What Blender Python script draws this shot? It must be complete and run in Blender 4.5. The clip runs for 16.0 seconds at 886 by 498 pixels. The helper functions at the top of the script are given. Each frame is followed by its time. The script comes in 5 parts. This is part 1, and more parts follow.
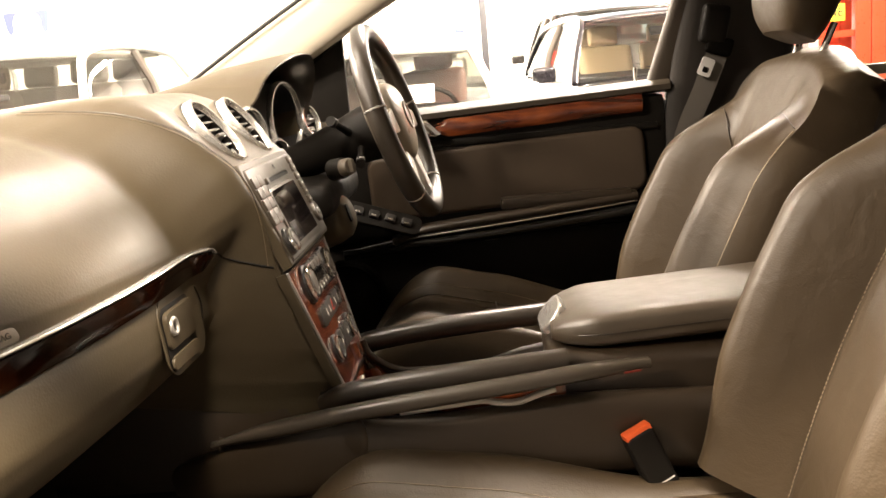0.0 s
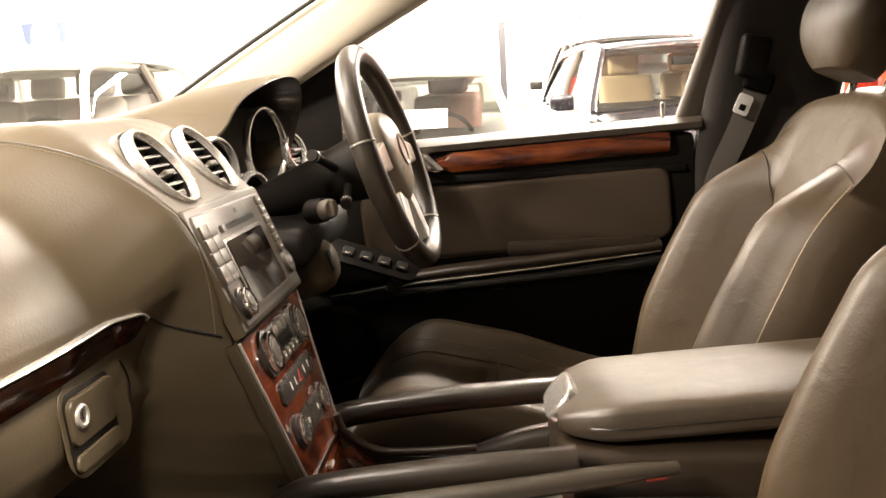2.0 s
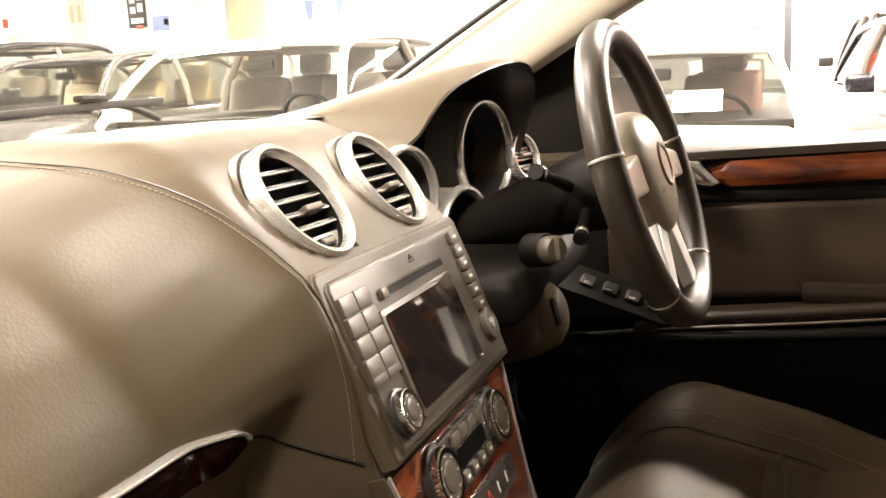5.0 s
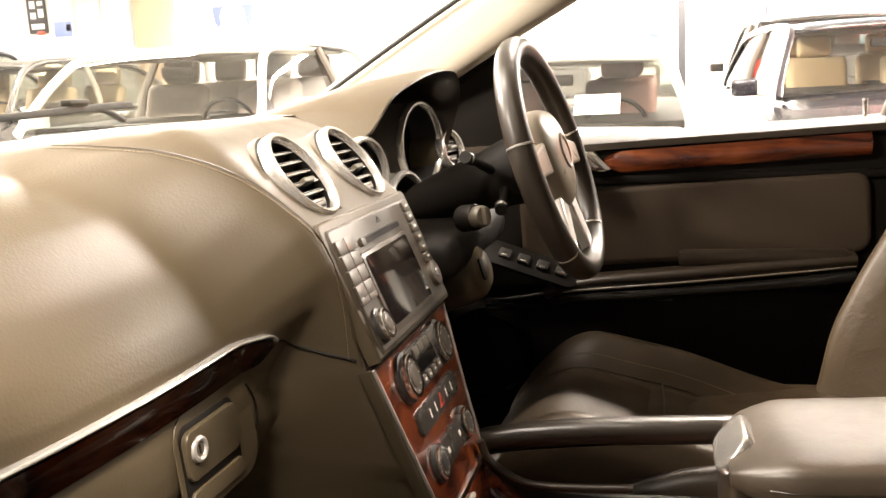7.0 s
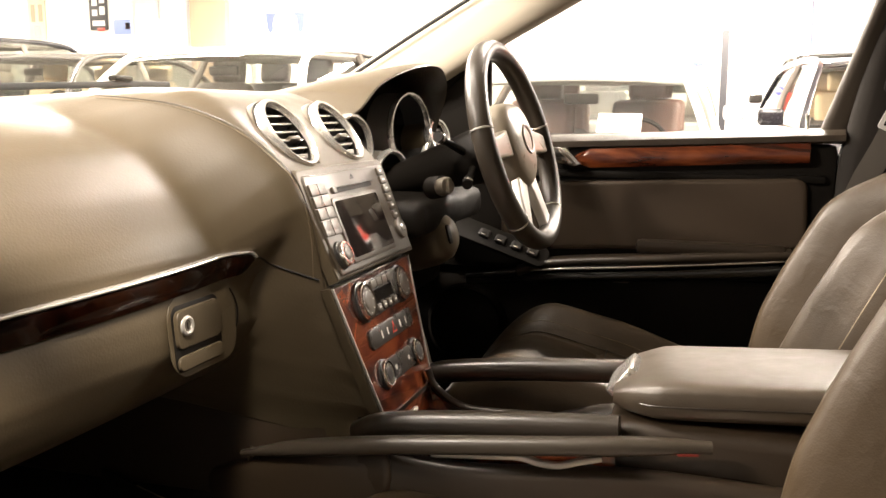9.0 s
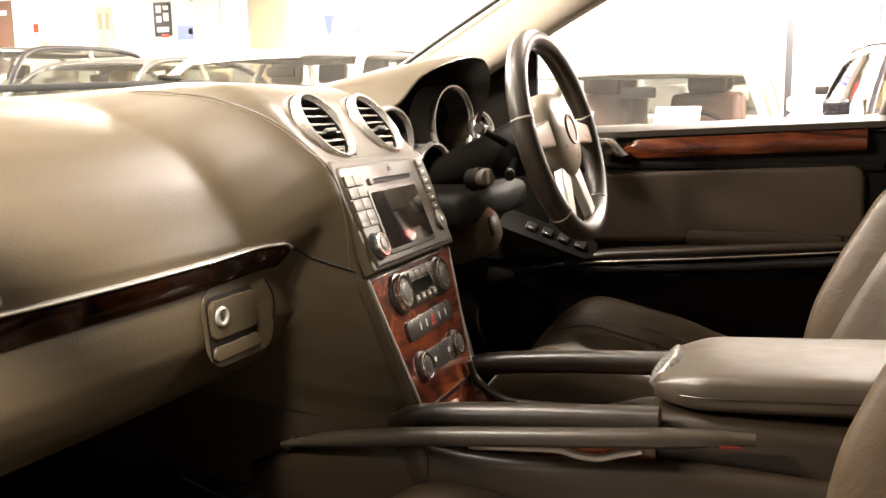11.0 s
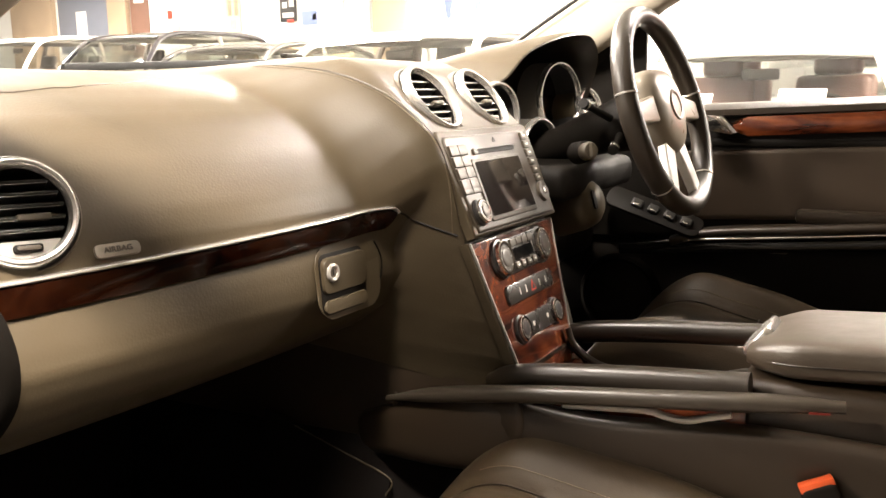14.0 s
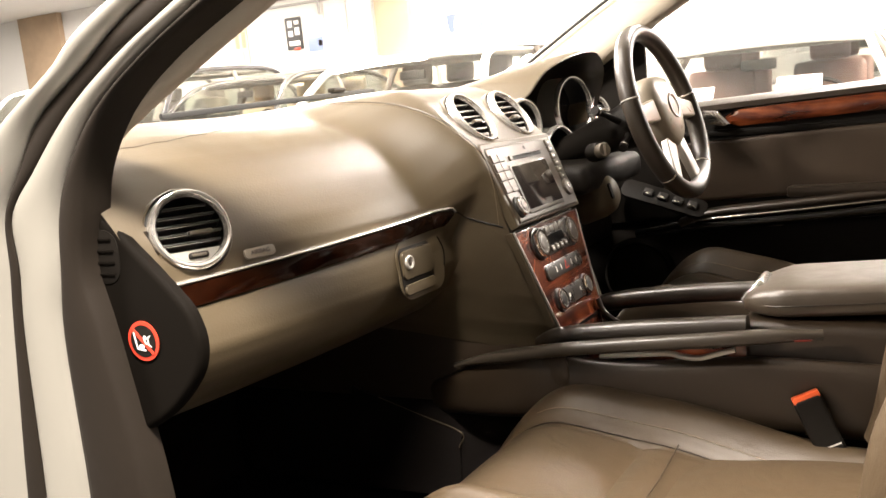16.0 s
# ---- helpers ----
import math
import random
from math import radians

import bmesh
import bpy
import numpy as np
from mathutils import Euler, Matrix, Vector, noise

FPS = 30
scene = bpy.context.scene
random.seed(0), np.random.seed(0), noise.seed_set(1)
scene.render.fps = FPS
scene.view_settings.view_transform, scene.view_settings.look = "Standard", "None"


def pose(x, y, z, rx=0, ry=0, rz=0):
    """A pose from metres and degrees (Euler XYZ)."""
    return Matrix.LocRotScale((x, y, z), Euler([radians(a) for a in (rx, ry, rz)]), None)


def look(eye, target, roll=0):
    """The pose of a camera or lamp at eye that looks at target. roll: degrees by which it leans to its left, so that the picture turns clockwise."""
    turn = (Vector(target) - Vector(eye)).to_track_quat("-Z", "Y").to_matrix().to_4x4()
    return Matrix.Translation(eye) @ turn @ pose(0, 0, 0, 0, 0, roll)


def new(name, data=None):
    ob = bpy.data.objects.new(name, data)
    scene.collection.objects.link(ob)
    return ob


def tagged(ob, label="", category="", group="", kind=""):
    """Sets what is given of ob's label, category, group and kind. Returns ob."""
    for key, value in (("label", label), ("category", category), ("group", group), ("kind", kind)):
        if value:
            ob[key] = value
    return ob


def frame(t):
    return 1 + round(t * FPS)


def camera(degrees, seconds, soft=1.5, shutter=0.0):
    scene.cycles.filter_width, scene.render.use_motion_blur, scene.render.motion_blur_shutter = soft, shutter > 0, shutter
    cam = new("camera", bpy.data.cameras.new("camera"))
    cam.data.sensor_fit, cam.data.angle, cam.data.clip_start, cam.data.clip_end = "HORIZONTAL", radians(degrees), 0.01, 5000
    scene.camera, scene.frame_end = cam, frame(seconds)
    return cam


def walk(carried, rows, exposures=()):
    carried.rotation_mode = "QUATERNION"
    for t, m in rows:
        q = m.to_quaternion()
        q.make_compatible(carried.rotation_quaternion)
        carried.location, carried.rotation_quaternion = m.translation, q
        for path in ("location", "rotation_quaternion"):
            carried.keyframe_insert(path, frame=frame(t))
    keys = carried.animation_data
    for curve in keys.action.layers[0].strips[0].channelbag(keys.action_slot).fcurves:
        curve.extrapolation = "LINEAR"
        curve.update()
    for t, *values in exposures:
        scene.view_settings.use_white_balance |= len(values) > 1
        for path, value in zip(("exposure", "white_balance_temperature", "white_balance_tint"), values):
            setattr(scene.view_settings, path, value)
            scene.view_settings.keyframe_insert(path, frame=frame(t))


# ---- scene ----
cam = camera(50.7, 16.0)
LEAN_CAR = pose(0, 0, 0, -1.5, 0, 0)
PATH = [
    (0, (0.221, -1.37, 1.249), (0.129, 0.596, 0.895), -5.0),
    (0.5, (0.249, -1.373, 1.251), (0.181, 0.593, 0.893), -5.3),
    (1, (0.263, -1.37, 1.249), (0.227, 0.598, 0.893), -5.3),
    (1.5, (0.263, -1.309, 1.255), (0.218, 0.662, 0.915), -4.8),
    (2, (0.242, -1.139, 1.261), (0.125, 0.834, 0.955), -3.2),
    (2.5, (0.237, -0.991, 1.258), (0.014, 0.967, 0.919), -2.5),
    (3, (0.231, -0.858, 1.262), (-0.12, 1.083, 0.932), -1.9),
    (3.5, (0.214, -0.758, 1.276), (-0.311, 1.142, 0.943), -1.2),
    (4, (0.202, -0.715, 1.276), (-0.455, 1.144, 0.94), -2.3),
    (6.3, (0.236, -0.896, 1.301), (-0.353, 0.991, 0.995), -4.5),
    (6.5, (0.24, -0.934, 1.297), (-0.308, 0.967, 1.001), -4.4),
    (7, (0.245, -1.021, 1.286), (-0.225, 0.895, 0.957), -2.8),
    (7.5, (0.308, -1.148, 1.27), (-0.177, 0.763, 0.934), -1.8),
    (8, (0.398, -1.213, 1.247), (-0.153, 0.683, 0.933), -1.5),
    (8.5, (0.414, -1.224, 1.245), (-0.152, 0.669, 0.937), -0.4),
    (9, (0.416, -1.241, 1.238), (-0.135, 0.659, 0.947), 0.5),
    (11.5, (0.447, -1.221, 1.225), (-0.263, 0.624, 0.926), -1.4),
    (12, (0.437, -1.222, 1.225), (-0.293, 0.614, 0.913), -2.2),
    (12.5, (0.446, -1.226, 1.224), (-0.309, 0.604, 0.94), -1.5),
    (13, (0.45, -1.23, 1.221), (-0.346, 0.582, 0.93), -1.0),
    (13.5, (0.455, -1.241, 1.21), (-0.384, 0.547, 0.896), -0.7),
    (14, (0.487, -1.274, 1.209), (-0.413, 0.483, 0.887), -0.5),
    (14.5, (0.515, -1.318, 1.216), (-0.427, 0.422, 0.926), 0.4),
    (15, (0.529, -1.413, 1.229), (-0.395, 0.337, 0.941), -0.7),
    (15.5, (0.554, -1.517, 1.22), (-0.355, 0.248, 0.98), -3.2),
    (16, (0.577, -1.567, 1.225), (-0.359, 0.176, 0.932), -5.3),
]
walk(cam, [(t, LEAN_CAR @ look(eye, target, roll)) for t, eye, target, roll in PATH], exposures=[(0, 1.03, 6800, 10), (2, 1.05, 6600, 10), (9.5, 1.05, 6480, 10), (13.5, 1.18, 6380, 10), (16, 1.24, 6250, 10)])

# ---------------------------------------------------------------- world and light
world = bpy.data.worlds.new("hall_air")
world.use_nodes = True
scene.world = world
world.node_tree.nodes["Background"].inputs[0].default_value = (1.0, 0.95, 0.88, 1)
world.node_tree.nodes["Background"].inputs[1].default_value = 0.05
LAMP_COLOUR = (1.0, 0.88, 0.752)


def area_lamp(name, place, aim, w, h, watts):
    data = bpy.data.lights.new(name, "AREA")
    data.shape, data.size, data.size_y, data.energy, data.color = "RECTANGLE", w, h, watts, LAMP_COLOUR
    ob = new(name, data)
    ob.matrix_world = look(place, aim)
    return tagged(ob, "unseen area light under the showroom ceiling, added to light cabin and hall", "ceiling light", "hall lights")


# added unseen lamps; places and watts chosen to light the cabin's surfaces
for lx, ly, watts in ((-1.5, 0.15, 75), (-4.3, 1.2, 800), (-3.2, -2.6, 260), (1.03, -1.76, 355), (0.7, 3.5, 240), (2.6, 4.4, 240), (4.2, 6.2, 500), (-5.0, 6.5, 600), (4.5, 9.0, 600), (-10.5, 6.0, 600), (-6.0, 12.5, 700), (0.5, 13.0, 600), (-15.0, 11.0, 700)):
    area_lamp("hall_fill_lamp", (lx, ly, 3.85), (lx, ly, 0), 1.5, 0.3, watts)

# ---------------------------------------------------------------- small tools


def deg_smooth(me, angle=38):
    me.polygons.foreach_set("use_smooth", [True] * len(me.polygons))
    me.set_sharp_from_angle(angle=radians(angle))


def link(name, me, material, parent=None, label="", angle=38):
    deg_smooth(me, angle)
    if material:
        me.materials.append(material)
    ob = new(name, me)
    if parent is not None:
        ob.parent = parent
        ob.matrix_parent_inverse = ROOTS.get(parent, Matrix.Identity(4))
    if label:
        tagged(ob, label)
    return ob


ROOTS = {}


def thing(name, at, label, category, group="", kind=""):
    ob = new(name)
    ob.location = at
    ob.empty_display_size = 0.05
    ROOTS[ob] = Matrix.Translation(at).inverted()
    return tagged(ob, label, category, group, kind)


def part(name, bm, material, parent=None, label="", angle=38):
    me = bpy.data.meshes.new(name)
    bmesh.ops.recalc_face_normals(bm, faces=bm.faces)
    bm.to_mesh(me)
    bm.free()
    return link(name, me, material, parent, label, angle)


def sheet(name, vf, material, parent=None, label="", angle=38):
    me = bpy.data.meshes.new(name)
    me.from_pydata([tuple(v) for v in vf[0]], [], vf[1])
    bm = bmesh.new()
    bm.from_mesh(me)
    bmesh.ops.recalc_face_normals(bm, faces=bm.faces)
    bm.to_mesh(me)
    bm.free()
    return link(name, me, material, parent, label, angle)


def grid(rows, ring=False, caps=False):
    """Vertices and faces through rows of points; ring closes each row, caps fills the ends."""
    n = len(rows[0])
    verts = [p for r in rows for p in r]
    faces = []
    for i in range(len(rows) - 1):
        for j in range(n if ring else n - 1):
            k = (j + 1) % n
            faces.append((i * n + j, i * n + k, (i + 1) * n + k, (i + 1) * n + j))
    if caps:
        faces.append(tuple(range(n - 1, -1, -1)))
        faces.append(tuple((len(rows) - 1) * n + j for j in range(n)))
    return verts, faces


def thick(ob, t, offset=-1.0):
    mod = ob.modifiers.new("thickness", "SOLIDIFY")
    mod.thickness, mod.offset = t, offset
    return ob


def box(w, d, h, m=None, bevel=0.0, segs=2):
    bm = bmesh.new()
    bmesh.ops.create_cube(bm, size=1, matrix=Matrix.Diagonal((w, d, h, 1)))
    if bevel:
        bmesh.ops.bevel(bm, geom=list(bm.edges), offset=bevel, segments=segs, profile=0.6, affect="EDGES")
    if m is not None:
        bm.transform(m)
    return bm


def span(x0, x1, y0, y1, z0, z1, bevel=0.0, segs=2):
    return box(x1 - x0, y1 - y0, z1 - z0, Matrix.Translation(((x0 + x1) / 2, (y0 + y1) / 2, (z0 + z1) / 2)), bevel, segs)


def prism(poly, depth, m=None, bevel=0.0, segs=2):
    """A plate of the outline poly (x, y), from z = 0 to depth, with its top edge rounded."""
    bm = bmesh.new()
    lo = [bm.verts.new((x, y, 0)) for x, y in poly]
    f = bm.faces.new(lo)
    ext = bmesh.ops.extrude_face_region(bm, geom=[f])
    up = [v for v in ext["geom"] if isinstance(v, bmesh.types.BMVert)]
    bmesh.ops.translate(bm, verts=up, vec=(0, 0, depth))
    if bevel:
        top = [e for e in bm.edges if abs(e.verts[0].co.z - depth) < 1e-7 and abs(e.verts[1].co.z - depth) < 1e-7]
        bmesh.ops.bevel(bm, geom=top, offset=bevel, segments=segs, profile=0.6, affect="EDGES")
    if m is not None:
        bm.transform(m)
    return bm


def rounded(w, h, r, n=5, cx=0.0, cy=0.0):
    pts = []
    for sx, sy, a0 in ((1, 1, 0), (-1, 1, 90), (-1, -1, 180), (1, -1, 270)):
        for i in range(n + 1):
            a = radians(a0 + 90 * i / n)
            pts.append((cx + sx * (w / 2 - r) + r * math.cos(a), cy + sy * (h / 2 - r) + r * math.sin(a)))
    return pts


def lathe(profile, m=None, n=40, closed=False):
    """Turn (radius, height) points about z."""
    rows = []
    for r, h in profile:
        rows.append([(r * math.cos(2 * math.pi * i / n), r * math.sin(2 * math.pi * i / n), h) for i in range(n)])
    if closed:
        rows.append(rows[0])
    v, f = grid(rows, ring=True)
    me = bpy.data.meshes.new("t")
    me.from_pydata(v, [], f)
    bm = bmesh.new()
    bm.from_mesh(me)
    bpy.data.meshes.remove(me)
    bmesh.ops.remove_doubles(bm, verts=bm.verts, dist=1e-6)
    if m is not None:
        bm.transform(m)
    return bm


def joined(*bms):
    out = bmesh.new()
    for b in bms:
        me = bpy.data.meshes.new("t")
        b.to_mesh(me)
        out.from_mesh(me)
        bpy.data.meshes.remove(me)
        b.free()
    return out


def spline(pts, n):
    """A smooth line of n points through pts."""
    p = [Vector(q) for q in pts]
    p = [2 * p[0] - p[1]] + p + [2 * p[-1] - p[-2]]
    out = []
    segs = len(p) - 3
    for i in range(n):
        s = i / (n - 1) * segs
        k = min(int(s), segs - 1)
        t = s - k
        a, b, c, d = p[k:k + 4]
        out.append(0.5 * ((2 * b) + (c - a) * t + (2 * a - 5 * b + 4 * c - d) * t * t + (3 * b - a - 3 * c + d) * t ** 3))
    return out


def sweep(path, section, up=(0, 0, 1), scale=None, caps=True, loop=False):
    """Carry the closed outline section (side, up) along path."""
    up = Vector(up)
    rows = []
    n = len(path)
    for i, p in enumerate(path):
        a, b = (path[(i - 1) % n], path[(i + 1) % n]) if loop else (path[max(0, i - 1)], path[min(n - 1, i + 1)])
        t = (Vector(b) - Vector(a)).normalized()
        side = t.cross(up).normalized()
        u = side.cross(t).normalized()
        s = scale[i] if scale else 1.0
        rows.append([Vector(p) + side * x * s + u * y * s for x, y in section])
    if loop:
        rows.append(rows[0])
    return grid(rows, ring=True, caps=caps and not loop)


def circle(r, n=10, ry=None):
    return [(r * math.cos(2 * math.pi * i / n), (ry or r) * math.sin(2 * math.pi * i / n)) for i in range(n)]


def facing(origin, across, upward):
    """The pose whose x runs across, y upward and z off the surface."""
    x = Vector(across).normalized()
    z = x.cross(Vector(upward)).normalized()
    y = z.cross(x)
    m = Matrix((x, y, z)).transposed().to_4x4()
    m.translation = origin
    return m


def off(x, y, z=0.0):
    return Matrix.Translation((x, y, z))


def smooth01(t):
    t = max(0.0, min(1.0, t))
    return t * t * (3 - 2 * t)


# ---------------------------------------------------------------- materials


def material(name, colour, rough=0.5, metal=0.0, grain=0.0, grain_size=400.0, vary=0.12, vary_size=6.0, coat=0.0, spec=0.5, rough_vary=0.08, wrinkle=0.0):
    """A plain surface with broad colour change, fine relief and uneven gloss."""
    m = bpy.data.materials.new(name)
    m.use_nodes = True
    nt = m.node_tree
    b = nt.nodes["Principled BSDF"]
    b.inputs["Metallic"].default_value = metal
    b.inputs["Coat Weight"].default_value = coat
    b.inputs["Coat Roughness"].default_value = 0.06
    b.inputs["Specular IOR Level"].default_value = spec
    tex = nt.nodes.new("ShaderNodeTexCoord")
    n1 = nt.nodes.new("ShaderNodeTexNoise")
    n1.inputs["Scale"].default_value, n1.inputs["Detail"].default_value = vary_size, 5
    nt.links.new(tex.outputs["Object"], n1.inputs["Vector"])
    ramp = nt.nodes.new("ShaderNodeMix")
    ramp.data_type = "RGBA"
    ramp.inputs["A"].default_value = (*[c * (1 - vary) for c in colour], 1)
    ramp.inputs["B"].default_value = (*[min(1, c * (1 + vary)) for c in colour], 1)
    nt.links.new(n1.outputs["Fac"], ramp.inputs["Factor"])
    nt.links.new(ramp.outputs["Result"], b.inputs["Base Color"])
    mr = nt.nodes.new("ShaderNodeMapRange")
    mr.inputs["To Min"].default_value, mr.inputs["To Max"].default_value = max(0.02, rough - rough_vary), min(1, rough + rough_vary)
    n2 = nt.nodes.new("ShaderNodeTexNoise")
    n2.inputs["Scale"].default_value, n2.inputs["Detail"].default_value = vary_size * 7, 3
    nt.links.new(tex.outputs["Object"], n2.inputs["Vector"])
    nt.links.new(n2.outputs["Fac"], mr.inputs["Value"])
    nt.links.new(mr.outputs["Result"], b.inputs["Roughness"])
    if grain:
        v = nt.nodes.new("ShaderNodeTexVoronoi")
        v.inputs["Scale"].default_value = grain_size
        nt.links.new(tex.outputs["Object"], v.inputs["Vector"])
        bump = nt.nodes.new("ShaderNodeBump")
        bump.inputs["Strength"].default_value, bump.inputs["Distance"].default_value = grain, 0.0003
        nt.links.new(v.outputs["Distance"], bump.inputs["Height"])
        nt.links.new(bump.outputs["Normal"], b.inputs["Normal"])
        if wrinkle:
            w = nt.nodes.new("ShaderNodeTexNoise")
            w.inputs["Scale"].default_value, w.inputs["Detail"].default_value, w.inputs["Distortion"].default_value = 16, 4, 0.8
            nt.links.new(tex.outputs["Object"], w.inputs["Vector"])
            fold = nt.nodes.new("ShaderNodeBump")
            fold.inputs["Strength"].default_value, fold.inputs["Distance"].default_value = wrinkle, 0.006
            nt.links.new(w.outputs["Fac"], fold.inputs["Height"])
            nt.links.new(fold.outputs["Normal"], bump.inputs["Normal"])
    return m


def burl_wood(name, k=1.0, coat=1.0, rough=0.22, along=1.0, spec=0.5):
    m = bpy.data.materials.new(name)
    m.use_nodes = True
    nt = m.node_tree
    b = nt.nodes["Principled BSDF"]
    tex = nt.nodes.new("ShaderNodeTexCoord")
    mp = nt.nodes.new("ShaderNodeMapping")
    mp.inputs["Scale"].default_value = (along, 1.0, 1.0)
    nt.links.new(tex.outputs["Object"], mp.inputs["Vector"])
    b.inputs["Specular IOR Level"].default_value = spec
    warp = nt.nodes.new("ShaderNodeTexNoise")
    warp.inputs["Scale"].default_value, warp.inputs["Detail"].default_value, warp.inputs["Distortion"].default_value = 14, 6, 2.4
    nt.links.new(mp.outputs["Vector"], warp.inputs["Vector"])
    wave = nt.nodes.new("ShaderNodeTexNoise")
    wave.inputs["Scale"].default_value, wave.inputs["Detail"].default_value, wave.inputs["Distortion"].default_value = 60, 8, 1.5
    nt.links.new(mp.outputs["Vector"], wave.inputs["Vector"])
    mix = nt.nodes.new("ShaderNodeMath")
    mix.operation = "MULTIPLY_ADD"
    mix.inputs[1].default_value = 0.22
    nt.links.new(wave.outputs["Fac"], mix.inputs[0])
    nt.links.new(warp.outputs["Fac"], mix.inputs[2])
    ramp = nt.nodes.new("ShaderNodeValToRGB")
    e = ramp.color_ramp.elements
    e[0].position, e[0].color = 0.42, (0.012, 0.004, 0.003, 1)
    e[1].position, e[1].color = 0.80, (0.17, 0.042, 0.012, 1)
    e2 = e.new(0.58)
    e2.color = (0.065, 0.013, 0.005, 1)
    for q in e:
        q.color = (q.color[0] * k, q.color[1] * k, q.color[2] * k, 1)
    nt.links.new(mix.outputs[0], ramp.inputs["Fac"])
    nt.links.new(ramp.outputs["Color"], b.inputs["Base Color"])
    b.inputs["Roughness"].default_value = rough
    b.inputs["Coat Weight"].default_value, b.inputs["Coat Roughness"].default_value = coat, 0.04
    return m


def clear_glass(name, tint=(0.96, 0.98, 0.97), gloss=0.06):
    """Thin clear pane: lets light straight through with a weak mirror."""
    m = bpy.data.materials.new(name)
    m.use_nodes = True
    nt = m.node_tree
    nt.nodes.remove(nt.nodes["Principled BSDF"])
    out = nt.nodes["Material Output"]
    t = nt.nodes.new("ShaderNodeBsdfTransparent")
    t.inputs["Color"].default_value = (*tint, 1)
    g = nt.nodes.new("ShaderNodeBsdfGlossy")
    g.inputs["Roughness"].default_value = 0.02
    lw = nt.nodes.new("ShaderNodeLayerWeight")
    lw.inputs["Blend"].default_value = 0.5
    pw = nt.nodes.new("ShaderNodeMath")
    pw.operation = "POWER"
    pw.inputs[1].default_value = 5.0
    nt.links.new(lw.outputs["Facing"], pw.inputs[0])
    fr = nt.nodes.new("ShaderNodeMath")
    fr.operation = "MULTIPLY_ADD"
    fr.inputs[1].default_value, fr.inputs[2].default_value = 0.5, gloss
    nt.links.new(pw.outputs[0], fr.inputs[0])
    mix = nt.nodes.new("ShaderNodeMixShader")
    nt.links.new(fr.outputs[0], mix.inputs[0])
    nt.links.new(t.outputs[0], mix.inputs[1])
    nt.links.new(g.outputs[0], mix.inputs[2])
    nt.links.new(mix.outputs[0], out.inputs["Surface"])
    return m


DASH = material("dash_soft_plastic", (0.064, 0.0485, 0.028), 0.45, spec=0.36, grain=0.38, grain_size=330, vary=0.08, vary_size=4)
DASH_LOW = material("dash_lower_plastic", (0.029, 0.0200, 0.0122), 0.36, spec=0.5, grain=0.3, grain_size=600, vary=0.08)
LEATHER = material("taupe_black_leather", (0.049, 0.0335, 0.0185), 0.45, grain=0.45, grain_size=420, vary=0.14, vary_size=5, spec=0.34, wrinkle=0.35)
RAIL = material("dark_padded_leather", (0.023, 0.0165, 0.0105), 0.32, grain=0.35, grain_size=450, vary=0.12, spec=0.7)
# slightly lighter than the seat leather, with stronger specular
ARM_LEATHER = material("shiny_armrest_leather", (0.054, 0.040, 0.026), 0.42, grain=0.35, grain_size=420, vary=0.12, vary_size=5, spec=0.75, wrinkle=0.2)
DOOR_PAD = material("brown_door_leather", (0.058, 0.041, 0.027), 0.45, grain=0.4, grain_size=450, vary=0.12, spec=0.4)
RIM_LEATHER = material("dark_rim_leather", (0.032, 0.025, 0.018), 0.36, grain=0.35, grain_size=520, vary=0.12, spec=0.5)
CAP = material("dark_cap_plastic", (0.0050, 0.0040, 0.0030), 0.7, spec=0.04, grain=0.3, grain_size=600, vary=0.1)
BLACK = material("black_plastic", (0.009, 0.0075, 0.006), 0.52, grain=0.25, grain_size=700, spec=0.14)
GLOSS_BLACK = material("gloss_black", (0.008, 0.008, 0.008), 0.12, coat=0.5)
FABRIC = material("dark_carpet", (0.010, 0.008, 0.007), 0.95, grain=1.0, grain_size=900, spec=0.1)
WOOD = burl_wood("burl_walnut", 1.35)
# same burl with its colour scaled far down to offset bright reflections
DIMMED_WOOD = burl_wood("dimmed_burl_walnut", 0.065, 0.15, 0.10, 1.0, 0.25)
DOOR_WOOD = burl_wood("streaked_walnut", 1.5, 1.0, 0.16, 0.16)
CHROME = material("chrome", (0.85, 0.83, 0.8), 0.12, metal=1.0, vary=0.03)
SATIN = material("satin_silver", (0.66, 0.635, 0.60), 0.22, metal=0.75, vary=0.04)
SILVER_PLASTIC = material("silver_painted_plastic", (0.36, 0.34, 0.31), 0.4, metal=0.4, vary=0.05)
DARK_PLATE = material("dark_grey_plate", (0.034, 0.029, 0.024), 0.28, vary=0.06)
GREY_UNIT = material("grey_control_panel", (0.066, 0.053, 0.039), 0.38, vary=0.06)
BUTTON = material("grey_button", (0.080, 0.066, 0.049), 0.40, vary=0.05)
DARK_BUTTON = material("dark_button", (0.03, 0.028, 0.026), 0.4)
DARK_KEY = material("bronze_dark_plastic", (0.05, 0.042, 0.032), 0.3, vary=0.05)
SCREEN = material("dark_screen", (0.012, 0.009, 0.009), 0.05, vary=0.1, spec=1.0, coat=1.0, rough_vary=0.02)
PRINT = material("white_print", (0.7, 0.68, 0.63), 0.5)
STITCH = material("tan_stitching", (0.22, 0.17, 0.11), 0.7)
PILLAR_TRIM = material("beige_pillar_trim", (0.5, 0.45, 0.365), 0.75, grain=0.5, grain_size=900, vary=0.05, spec=0.2)
RED = material("red_plastic", (0.6, 0.05, 0.025), 0.35)
RED_GLINT = material("painted_red_glint", (0.16, 0.018, 0.012), 0.3)
